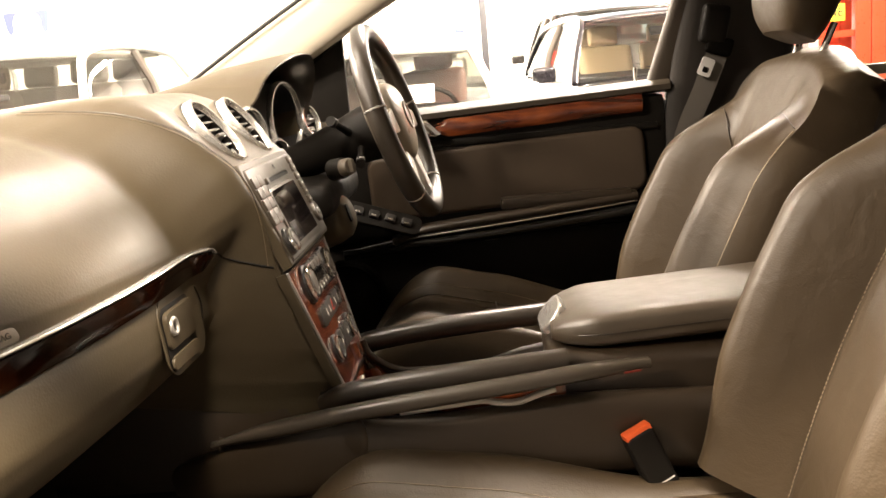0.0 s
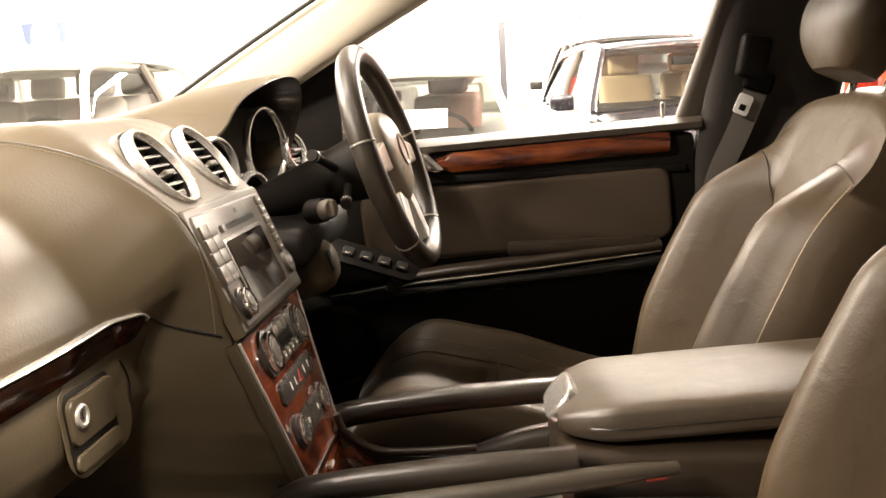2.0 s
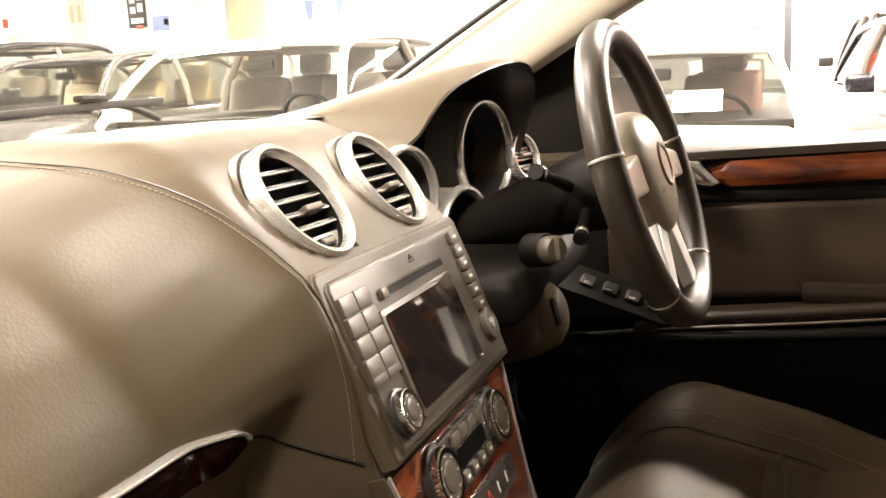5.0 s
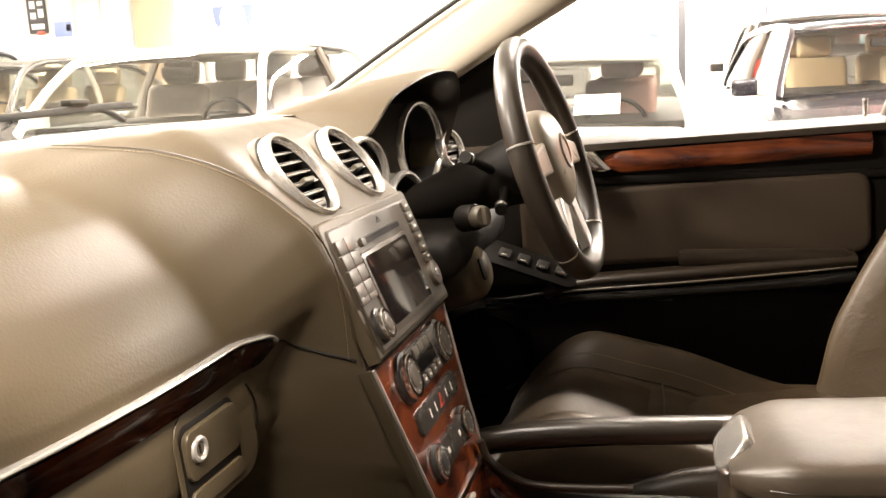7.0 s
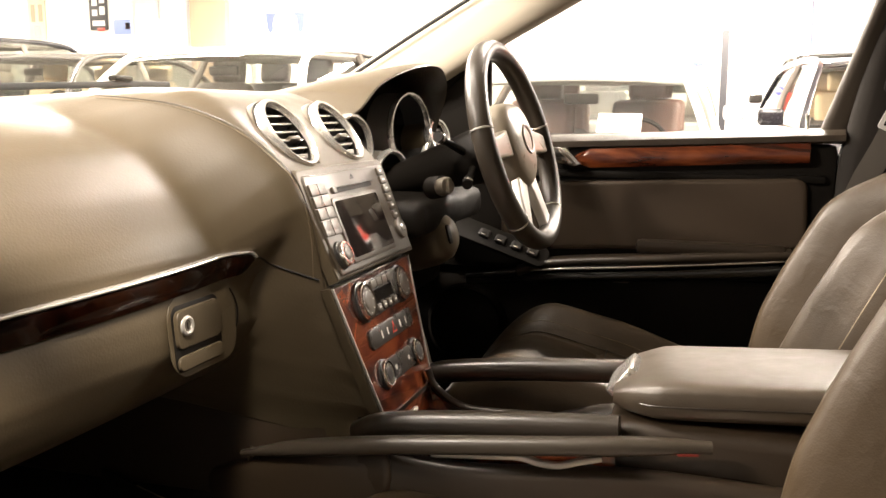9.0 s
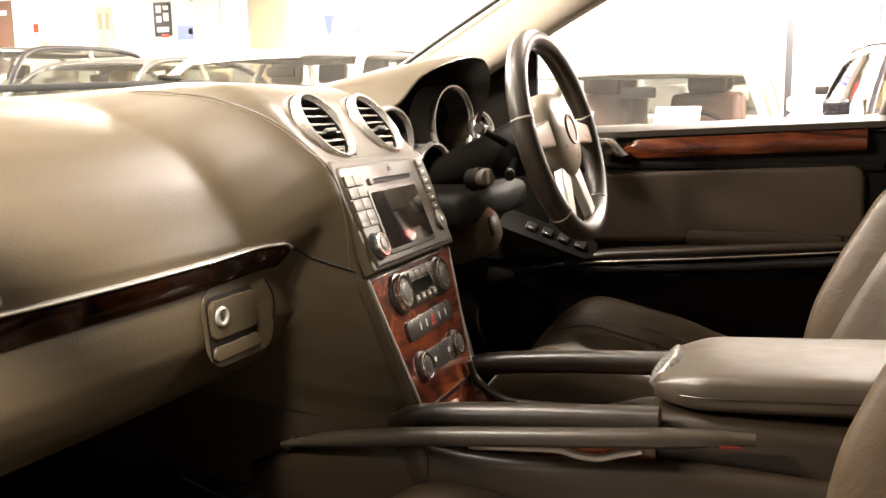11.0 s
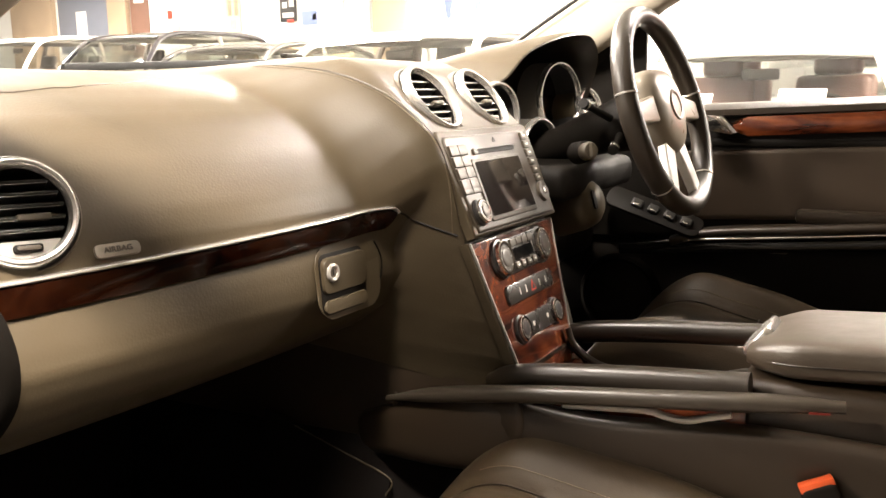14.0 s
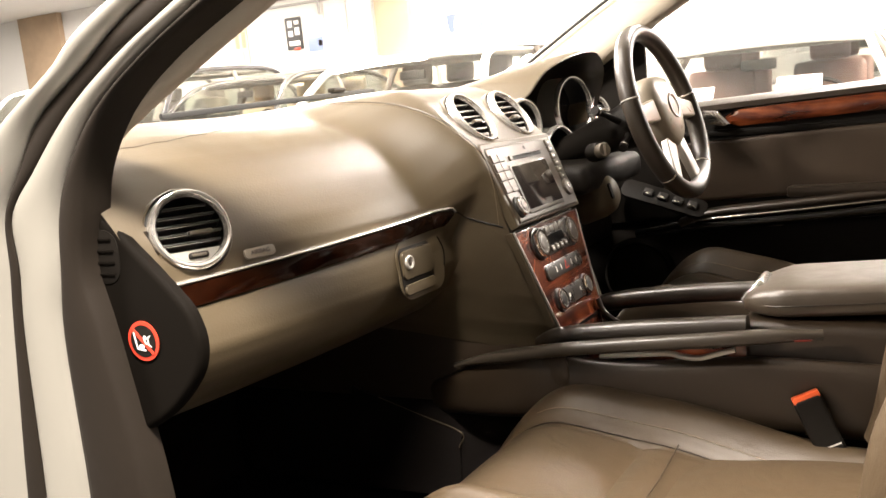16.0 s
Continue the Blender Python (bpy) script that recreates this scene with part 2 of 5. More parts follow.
ORANGE_RED = material("orange_red_button", (0.72, 0.11, 0.03), 0.3)
RED_PAINT = material("red_paint", (0.55, 0.05, 0.02), 0.3, coat=0.5)
WHITE = material("white_plastic", (0.8, 0.79, 0.76), 0.4)
RUBBER = material("black_rubber", (0.015, 0.014, 0.014), 0.7)
WEB = material("grey_webbing", (0.12, 0.105, 0.09), 0.8, grain=0.8, grain_size=1200)
BODY_SILVER = material("silver_car_paint", (0.34, 0.325, 0.285), 0.36, metal=0.3, coat=0.25, vary=0.03, rough_vary=0.02)
SEAL = material("dark_brown_seal", (0.0145, 0.0108, 0.0076), 0.65, vary=0.1, spec=0.16)
BADGE = material("badge_plastic", (0.15, 0.125, 0.095), 0.5, vary=0.05)
PILLAR_DARK = material("brown_pillar_trim", (0.018, 0.0135, 0.010), 0.5, grain=0.3, grain_size=700)
LEDGE = material("grey_brown_ledge", (0.055, 0.043, 0.031), 0.45, grain=0.4, grain_size=700)
HANDLE = material("grey_brown_handle", (0.046, 0.037, 0.027), 0.34, vary=0.06, spec=0.6)
BRIGHT = material("bright_silver_paint", (0.74, 0.72, 0.68), 0.32, metal=0.25, vary=0.03)
HUB = material("grey_brown_hub_leather", (0.26, 0.225, 0.175), 0.30, grain=0.3, grain_size=520, vary=0.1)
WINDSCREEN = clear_glass("windscreen_glass", gloss=0.03)

# ---------------------------------------------------------------- car shell round the cabin
# x runs to the back of the car, y to the driver's side, z up; the middle of the car is y = 0
OUT = Vector((-0.008, 0.045, -0.012))


def shell(name, bm, mat, label, category):
    return tagged(part(name, bm, mat, None), label, category, "", "structure")


shell("car_floor", span(-0.95, 2.6, -0.78, 0.80, 0.46, 0.50, 0.01), FABRIC, "dark carpeted floor of the car cabin", "car floor")
shell("firewall", span(-0.78, -0.74, -0.80, 0.82, 0.50, 1.20, 0.01), FABRIC, "dark carpeted bulkhead behind the dashboard", "bulkhead")
shell("headlining", span(0.16, 2.6, -0.62, 0.64, 1.665, 1.70, 0.01), PILLAR_TRIM, "pale grey fabric headlining of the car", "headlining")
shell("car_roof", span(0.10, 2.7, -0.72, 0.74, 1.703, 1.73, 0.012), BODY_SILVER, "silver painted roof of the car", "car roof")
shell("tailgate", span(2.6, 2.66, -0.78, 0.8, 0.5, 1.70, 0.01), BLACK, "dark inner face of the closed tailgate", "tailgate")
shell("sill_near", span(-0.45, 1.05, -0.86, -0.745, 0.40, 0.56, 0.02), BLACK, "black door sill under the opening", "door sill")
shell("sill_far", span(-0.6, 2.6, 0.76, 0.90, 0.40, 0.56, 0.02), BLACK, "dark inner sill on the driver's side", "door sill")
shell("bonnet", span(-2.0, -0.95, -0.78, 0.80, 0.90, 1.08, 0.05), BODY_SILVER, "silver bonnet in front of the windscreen", "bonnet")
shell("scuttle", span(-0.98, -0.72, -0.76, 0.78, 1.10, 1.225, 0.02), BLACK, "black plastic scuttle below the windscreen", "scuttle")

for wx in (-1.15, 1.75):
    for side in (-1, 1):
        wh = lathe([(0.0, 0.09), (0.20, 0.08), (0.235, 0.11), (0.33, 0.12), (0.365, 0.09), (0.37, 0.0), (0.365, -0.09), (0.33, -0.12), (0.2, -0.11), (0.0, -0.10)], off(wx, side * 0.70, 0.37 - (wx * 0.0)) @ pose(0, 0, 0, -90 * side, 0, 0), 40)
        shell("road_wheel", wh, RUBBER, "black tyre of the car on the showroom floor", "wheel")
shell("underbody", span(-1.9, 2.6, -0.66, 0.68, 0.22, 0.455, 0.04), BLACK, "dark underbody of the car", "underbody")


def pillar(name, pts, w, h, mat, label):
    path = spline(pts, 22)
    vf = sweep(path, [(x * w, y * h) for x, y in rounded(1, 1, 0.3, 3)], up=(0, 0, 1))
    ob = sheet(name, vf, mat)
    return tagged(ob, label, "pillar", "windscreen pillars", "structure")


# far windscreen pillar: light inner trim, black seal towards the glass
pillar("a_pillar_far", [(-0.42, 0.74, 1.235), (-0.20, 0.715, 1.365), (0.02, 0.68, 1.485), (0.30, 0.63, 1.615), (0.55, 0.60, 1.665)], 0.07, 0.13, PILLAR_TRIM, "pale trimmed windscreen pillar behind the steering wheel")
pillar("a_pillar_near", [(-0.46, -0.745, 1.09), (-0.385, -0.745, 1.17), (-0.325, -0.743, 1.24), (-0.240, -0.74, 1.29), (-0.166, -0.735, 1.33), (-0.114, -0.73, 1.358), (0.06, -0.70, 1.455), (0.36, -0.63, 1.60), (0.60, -0.60, 1.665)], 0.04, 0.056, PILLAR_TRIM, "pale trimmed windscreen pillar beside the open door")
for side, nm in ((1, "far"), (-1, "near")):
    path = spline([(-0.50, side * 0.70, 1.245), (-0.20, side * 0.665, 1.42), (0.10, side * 0.62, 1.575), (0.32, side * 0.58, 1.655)], 20)
    tagged(sheet("windscreen_seal_" + nm, sweep(path, circle(0.0045, 8)), RUBBER), "black rubber seal along the windscreen edge", "rubber seal", "", "structure")
rows = []
for y in [i / 12 * 1.36 - 0.68 for i in range(13)]:
    b = 0.10 * (1 - (y / 0.7) ** 2)
    rows.append([(-0.78 - b + 1.06 * t, y * (1 - 0.14 * t), 1.18 + 0.50 * t + 0.02 * math.sin(math.pi * t)) for t in [k / 8 for k in range(9)]])
glass = sheet("windscreen", grid(rows), WINDSCREEN)
glass.visible_shadow = False
tagged(glass, "clear curved windscreen of the car", "windscreen", "", "structure")


def wiper(pts, blade, lab):
    w = thing("windscreen_wiper", pts[0], lab, "wiper", "windscreen wipers")
    sheet("wiper_arm", sweep(spline(pts, 14), [(x * 0.016, y * 0.010) for x, y in rounded(1, 1, 0.3, 2)]), RUBBER, w)
    sheet("wiper_blade", sweep(spline(blade, 14), [(x * 0.008, y * 0.013) for x, y in rounded(1, 1, 0.3, 2)]), RUBBER, w, "black rubber blade")
    part("wiper_joint", box(0.022, 0.06, 0.012, off(*blade[1]) @ pose(0, 0, 0.012, 0, 0, 0), 0.006), BLACK, w)


wiper([(-0.86, 0.74, 1.262), (-0.81, 0.60, 1.284), (-0.778, 0.46, 1.295)], [(-0.79, 0.66, 1.293), (-0.775, 0.46, 1.288), (-0.785, -0.16, 1.262)], "black windscreen wiper lying on the glass")

# near door opening: body edge and rubber seals round it
FRAME_Z = (0.42, 0.60, 0.78, 0.99, 1.075, 1.145, 1.20, 1.26, 1.31, 1.36, 1.46, 1.56, 1.63, 1.665, 1.668)
FRAME_Y = (-0.80,) * 10 + (-0.775, -0.735, -0.70, -0.69, -0.69)
LINES = {
    "outer": (-0.82, -0.81, -0.80, -0.78, -0.70, -0.60, -0.51, -0.415, -0.325, -0.25, -0.05, 0.14, 0.36, 0.70, 1.0),
    "glass_seal": (-0.51, -0.50, -0.487, -0.462, -0.450, -0.442, -0.405, -0.354, -0.272, -0.191, -0.01, 0.18, 0.40, 0.72, 1.0),
    "flange": (-0.48, -0.465, -0.450, -0.442, -0.432, -0.430, -0.376, -0.308, -0.230, -0.130, 0.05, 0.23, 0.44, 0.74, 1.0),
    "seal": (-0.39, -0.38, -0.368, -0.370, -0.357, -0.345, -0.316, -0.262, -0.186, -0.090, 0.08, 0.27, 0.47, 0.76, 1.0),
    "inner": (-0.26, -0.262, -0.264, -0.300, -0.318, -0.304, -0.285, -0.238, -0.165, -0.062, 0.115, 0.30, 0.50, 0.78, 1.0),
}


def frame_band(name, lo, hi, depth, proud, mat, lab):
    """A band of the door frame between two of the lines, rounded towards the outside."""
    a = spline([(x, y, z) for x, y, z in zip(LINES[lo], FRAME_Y, FRAME_Z)], 70)
    b = spline([(x, y, z - 0.012 * smooth01((z - 1.4) / 0.2)) for x, y, z in zip(LINES[hi], FRAME_Y, FRAME_Z)], 70)
    rows = []
    for p, q in zip(a, b):
        row = [p + Vector((0, depth, 0))]
        for k in range(9):
            t = k / 8
            row.append(p.lerp(q, t) + Vector((0, -proud * math.sin(math.pi * t) ** 0.6, 0)))
        rows.append(row + [q + Vector((0, depth, 0))])
    tagged(sheet(name, grid(rows, ring=True, caps=True), mat, None, "", 70), lab, "door frame", "", "structure")


frame_band("front_wing_edge", "outer", "glass_seal", 0.03, 0.016, BODY_SILVER, "silver painted body beside the windscreen and hinges")
frame_band("outer_seal_near", "glass_seal", "flange", 0.03, 0.004, SEAL, "dark brown outer seal of the doorway")
frame_band("door_frame_near", "flange", "seal", 0.03, 0.012, BODY_SILVER, "silver painted door frame of the open doorway")
frame_band("door_seal_near", "seal", "inner", 0.04, 0.010, SEAL, "dark brown rubber seal round the open doorway")

# B pillar and rear door on the driver's side
pillar_b = [(0.79, 0.775, 0.50), (0.78, 0.775, 0.95), (0.80, 0.76, 1.20), (0.86, 0.71, 1.48), (0.92, 0.65, 1.68)]
tagged(sheet("b_pillar_far", sweep(spline(pillar_b, 16), [(x * 0.26, y * 0.06) for x, y in rounded(1, 1, 0.25, 3)], up=(0, 1, 0)), PILLAR_DARK), "dark trimmed pillar behind the driver's door", "pillar", "", "structure")
pb2 = [(0.88, -0.765, 0.50), (0.87, -0.765, 0.95), (0.875, -0.75, 1.20), (0.90, -0.70, 1.48), (0.93, -0.64, 1.68)]
tagged(sheet("b_pillar_near", sweep(spline(pb2, 16), [(x * 0.2, y * 0.06) for x, y in rounded(1, 1, 0.25, 3)], up=(0, 1, 0)), BLACK), "dark trimmed pillar behind the passenger's door", "pillar", "", "structure")
for y, nm in ((0.80, "far"), (-0.82, "near")):
    tagged(part("rear_door_" + nm, span(0.98, 2.0, y - 0.03, y + 0.03, 0.5, 1.16, 0.02), DASH_LOW), "dark rear door trim panel", "rear door", "", "structure")
    tagged(part("rear_quarter_" + nm, span(2.0, 2.6, y - 0.03, y + 0.03, 0.5, 1.62, 0.02), BLACK), "dark rear quarter of the cabin", "quarter panel", "", "structure")
tagged(part("rear_belt_trim", span(0.90, 2.0, 0.745, 0.785, 1.19, 1.215, 0.008), PILLAR_TRIM), "pale window ledge of the rear door", "window ledge", "", "structure")
tagged(part("rear_wood_trim", span(0.90, 1.9, 0.742, 0.768, 1.14, 1.18, 0.008), WOOD), "glossy burl wood strip on the rear door", "wood trim", "", "structure")

# ---------------------------------------------------------------- driver's door
DY = 0.735
door = thing("driver_door", (0.3, 0.78, 0.55), "closed driver's door with dark trim, burl wood strip and chrome handle", "car door")
part("outer_panel", span(-0.40, 0.74, 0.81, 0.86, 0.50, 1.17, 0.02), BLACK, door)
part("lower_panel", span(-0.40, 0.70, 0.772, 0.812, 0.50, 0.90, 0.02), BLACK, door)
part("upper_panel", span(-0.36, 0.66, DY + 0.012, 0.812, 0.90, 1.19, 0.015), BLACK, door, "black upper door trim")
rows = []
for i in range(25):
    x = -0.20 + 0.87 * i / 24
    z = 1.190 + 0.022 * (x - 0.1) / 0.55
    rows.append([(x, 0.82, z - 0.02), (x, 0.815, z + 0.006), (x, 0.79, z + 0.012), (x, DY + 0.01, z + 0.008), (x, DY - 0.006, z - 0.002), (x, DY - 0.004, z - 0.014), (x, DY + 0.02, z - 0.02)])
sheet("window_ledge", grid(rows, ring=True, caps=True), LEDGE, door, "grey-brown padded window ledge")
rows = []
for i in range(25):
    x = 0.125 + 0.48 * i / 24
    k = min(1.0, i / 2.5 + 0.25)
    z = 1.152 + 0.022 * (x - 0.13) / 0.48
    h = 0.020 * k
    rows.append([(x, DY + 0.02, z + h), (x, DY - 0.002, z + h), (x, DY - 0.010, z + h * 0.4), (x, DY - 0.010, z - h * 0.4), (x, DY - 0.002, z - h), (x, DY + 0.02, z - h)])
sheet("wood_strip", grid(rows, ring=True, caps=True), DOOR_WOOD, door, "glossy reddish burl wood strip")
part("padded_inset", joined(prism(rounded(0.64, 0.150, 0.03), 0.014, facing((0.29, DY + 0.012, 1.036), (1, 0, 0.045), (0, 0, 1)), 0.012, 3)), DOOR_PAD, door, "padded brown-grey leather panel")
part("upper_groove", span(-0.1, 0.64, DY + 0.002, DY + 0.02, 1.112, 1.128, 0.006), BLACK, door)


def ledge(name, pts, w, h, mat, lab):
    sheet(name, sweep(spline(pts, 24), [(x * w, y * h) for x, y in rounded(1, 1, 0.4, 3)]), mat, door, lab)


ledge("pull_ledge", [(0.02, 0.715, 0.905), (0.10, 0.712, 0.928), (0.30, 0.715, 0.945), (0.58, 0.73, 0.967)], 0.055, 0.024, DASH_LOW, "dark armrest ledge with pull cup")
ledge("chrome_strip", [(-0.06, 0.712, 0.892), (0.06, 0.69, 0.912), (0.30, 0.69, 0.932), (0.58, 0.71, 0.955)], 0.006, 0.006, CHROME, "thin chrome strip")
ledge("lower_strip", [(-0.1, 0.725, 0.878), (0.06, 0.70, 0.895), (0.30, 0.70, 0.912), (0.58, 0.715, 0.935)], 0.02, 0.026, GLOSS_BLACK, "dark glossy strip")
part("pull_cup", span(0.27, 0.57, 0.705, 0.75, 0.957, 0.985, 0.010), DASH_LOW, door)
part("pocket_release", span(0.16, 0.26, 0.695, 0.75, 0.893, 0.904, 0.004), DASH, door)
sw = facing((-0.02, 0.70, 0.965), (0.22, 0.0, -0.075), (0, 0.7, 0.7))
panel = part("switch_panel", prism(rounded(0.22, 0.055, 0.02), 0.010, sw, 0.004), BLACK, door, "sloping black window switch panel")
for i in range(4):
    part("window_switch", prism(rounded(0.024, 0.020, 0.004), 0.009, sw @ off(-0.04 + 0.038 * i, 0, 0.009), 0.003), DARK_BUTTON, panel, "small black window switch")
    part("switch_tip", prism(rounded(0.011, 0.004, 0.0015), 0.0012, sw @ off(-0.04 + 0.038 * i, -0.006, 0.018), 0.0005), CHROME, panel)
spk = facing((-0.11, 0.765, 0.765), (1, 0, 0), (0, 0, 1))
ring = part("speaker_ring", lathe([(0.078, 0.0), (0.078, 0.012), (0.084, 0.018), (0.092, 0.014), (0.096, 0.0)], spk, 48), CAP, door, "dark round speaker surround")
part("speaker_grille", lathe([(0, 0.008), (0.05, 0.009), (0.079, 0.004)], spk, 36), BLACK, ring)
h = facing((0.105, DY - 0.01, 1.158), (1, 0, 0), (0, 0, 1))
part("door_handle", prism([(-0.025, -0.012), (0.03, -0.022), (0.045, -0.016), (0.012, 0.018), (-0.02, 0.02)], 0.02, h, 0.005), CHROME, door, "chrome door release handle")
part("lock_pin", lathe([(0, 0.03), (0.004, 0.03), (0.005, 0.026), (0.0035, 0.0), (0.006, -0.004), (0, -0.006)], off(0.60, 0.775, 1.222), 12), CHROME, door, "small chrome lock pin")
# window frame
for nm, pts in (("front_frame", [(-0.30, 0.775, 1.19), (-0.12, 0.755, 1.36), (0.15, 0.715, 1.53), (0.45, 0.675, 1.64), (0.74, 0.66, 1.66)]), ("rear_frame", [(0.645, 0.775, 1.20), (0.715, 0.725, 1.42), (0.785, 0.66, 1.66)])):
    sheet(nm, sweep(spline(pts, 20), [(x * 0.05, y * 0.035) for x, y in rounded(1, 1, 0.3, 3)], up=(0, 1, 0)), BLACK if nm == "front_frame" else LEDGE, door)
part("mirror_triangle", prism([(-0.30, 1.19), (-0.06, 1.19), (-0.06, 1.40), (-0.12, 1.37)], 0.012, facing((0, 0.765, 0), (1, 0, 0), (0, 0, 1)), 0.004), BLACK, door, "black triangle in the window corner")

door.location += OUT
for ob in list(scene.objects):
    if ob.parent is None and ob.name in ("a_pillar_far", "windscreen_seal_far", "b_pillar_far", "rear_door_far", "rear_quarter_far", "rear_belt_trim", "rear_wood_trim", "sill_far"):
        ob.location += OUT

# ---------------------------------------------------------------- dashboard
dash = thing("dashboard", (-0.45, 0, 0.80), "grey-brown leather-grained dashboard with wood trim and round silver vents", "dashboard")
PROF_P = [(-0.74, 1.236), (-0.56, 1.247), (-0.44, 1.247), (-0.35, 1.237), (-0.27, 1.210), (-0.212, 1.168), (-0.175, 1.118), (-0.155, 1.080), (-0.152, 1.062), (-0.152, 1.030), (-0.147, 0.990), (-0.157, 0.943), (-0.208, 0.892), (-0.30, 0.856), (-0.40, 0.835)]
PROF_C = [(-0.74, 1.238), (-0.54, 1.251), (-0.37, 1.263), (-0.265, 1.270), (-0.205, 1.256), (-0.158, 1.222), (-0.110, 1.172), (-0.088, 1.150), (-0.068, 1.090), (-0.060, 1.022), (-0.047, 0.985), (-0.027, 0.92), (-0.009, 0.86), (0.002, 0.82), (0.008, 0.78)]
BLEND = [(-0.34, -0.10)] * 2 + [(-0.32, -0.12), (-0.31, -0.14), (-0.30, -0.15), (-0.29, -0.158), (-0.275, -0.16), (-0.265, -0.16), (-0.255, -0.158), (-0.182, -0.154), (-0.168, -0.150), (-0.154, -0.138), (-0.140, -0.125), (-0.127, -0.113), (-0.115, -0.103)]


SWEEP = [0, 0.3, 0.7, 0.9, 0.9, 0.9, 0.85, 0.82, 0.80, 0.72, 0.48, 0.36, 0.30, 0.22, 0.1]


def swept_back(y):
    return -0.118 * max(0.0, (-0.235 - y) / 0.514) ** 2


def dash_point(k, y):
    """A point of the dashboard's skin on profile line k at y."""
    lo, hi = int(k), min(len(PROF_P) - 1, int(k) + 1)
    f = k - lo
    out = []
    for j in (lo, hi):
        w = smooth01((y - BLEND[j][0]) / (BLEND[j][1] - BLEND[j][0]))
        px, pz = PROF_P[j]
        px += swept_back(y) * SWEEP[j]
        cx, cz = PROF_C[j]
        out.append(Vector((px + (cx - px) * w, y, pz + (cz - pz) * w)))
    return out[0].lerp(out[1], f)


ys = [-0.775 + i * 0.01 for i in range(40)] + [-0.375 + 0.0075 * i for i in range(70)] + [0.15 + 0.03 * i for i in range(21)]
fine = []
for k in range(len(PROF_P) - 1):
    fine += [k + t / 6 for t in range(6)]
fine.append(len(PROF_P) - 1)


def dash_skin(k0, k1, y0, y1):
    rows = []
    for y in ys:
        if y0 - 1e-6 <= y <= y1 + 1e-6:
            line = []
            for k in fine:
                if k0 <= k <= k1:
                    p = dash_point(k, y)
                    a = (dash_point(max(0, k - 0.5), y) + dash_point(min(14, k + 0.5), y)) / 2
                    q = p.lerp(a, 0.7)
                    for vm_, r_ in PITS:
                        c = vm_.inverted() @ q
                        if c.x * c.x + c.y * c.y < r_ * r_ and abs(c.z) < 0.05:
                            q = vm_ @ Vector((c.x, c.y, -0.055))
                    line.append(q)
            rows.append(line)
    return grid(rows)


VU = Vector((-0.60, 0, 0.80))
VENTS = [facing((-0.137, y, 1.206), (0, 1, 0), VU) for y in (-0.085, 0.085)]
vm = facing((-0.240, -0.698, 1.108), (0.50, 1, 0), (-0.35, 0.05, 0.93))
PITS = [(m, 0.051) for m in VENTS] + [(vm, 0.0455)]


sheet("dash_pad", dash_skin(0, 14, -0.78, 0.151), DASH, dash, "grey-brown grained dashboard pad")
sheet("dash_top", dash_skin(0, 3.2, 0.149, 0.76), DASH, dash, "grey-brown dash top behind the dials")


part("heater_box", span(-0.735, -0.375, -0.73, 0.74, 0.845, 1.12, 0.01), BLACK, dash)

part("stack_base", span(-0.70, -0.07, -0.108, 0.108, 0.62, 0.84, 0.01), DASH_LOW, dash)

# wood strip with a chrome edge along the passenger side
TR = [(-0.75 + 0.50 * i / 28) for i in range(29)] + [-0.245 + 0.004 * i for i in range(6)] + [-0.2225 + 0.0016 * i for i in range(9)]


def skin_at(y, z):
    """How far back the pad's face stands at height z."""
    best = None
    for i in range(60):
        k = 7.0 + 0.06 * i
        p = dash_point(k, y).lerp((dash_point(k - 0.5, y) + dash_point(k + 0.5, y)) / 2, 0.7)
        if best is None or abs(p.z - z) < best[0]:
            best = (abs(p.z - z), p.x)
    return best[1]


def strip_point(y, z, out):
    return (skin_at(y, z) + 0.0015 + out, y, z)


rows_w, rows_c = [], []
for i, y in enumerate(TR):
    q0 = max(0.0, (y + 0.2225) / 0.0132)
    e = math.sqrt(max(0.0, 1 - q0 * q0)) * 0.92 + 0.08
    zt = 1.046 + 0.018 * (y + 0.75) / 0.515 - 0.008 * q0 ** 3
    rows_w.append([strip_point(y, zt - 0.002, -0.012), strip_point(y, zt - 0.003, 0.0050), strip_point(y, zt - 0.014 * e, 0.0060), strip_point(y, zt - 0.028 * e, 0.0030), strip_point(y, zt - 0.031 * e, -0.012)])
    rows_c.append([strip_point(y, zt + 0.0030, -0.008)] + [strip_point(y, zt + 0.0004 + 0.0019 * math.sin(q), 0.0042 + 0.0027 * math.cos(q)) for q in (1.57, 1.05, 0.52, 0.0, -0.52, -1.05)] + [strip_point(y, zt - 0.002, -0.008)])
sheet("wood_strip", grid(rows_w, ring=True, caps=True), DIMMED_WOOD, dash, "glossy burl wood strip, its colour dimmed against reflections")
sheet("chrome_edge", grid(rows_c, ring=True, caps=True), SATIN, dash, "thin chrome edging on the wood strip")

# glovebox lid with its handle
gb = facing((-0.150, -0.305, 0.991), (0.012, 1, 0), (-0.1, 0, 1)) @ Matrix.Diagonal((0.90, 0.82, 1, 1))
part("handle_bezel", prism(rounded(0.158, 0.116, 0.035), 0.0012, gb @ off(0.014, -0.006, -0.0009), 0.001, 3), DASH, dash, "raised surround of the glovebox handle")
# flat black plate in place of the shadow round and below the handle
part("recess_shade", prism(rounded(0.109, 0.092, 0.014), 0.001, gb @ off(-0.004, -0.009, 0.0010), 0.0006), BLACK, dash)
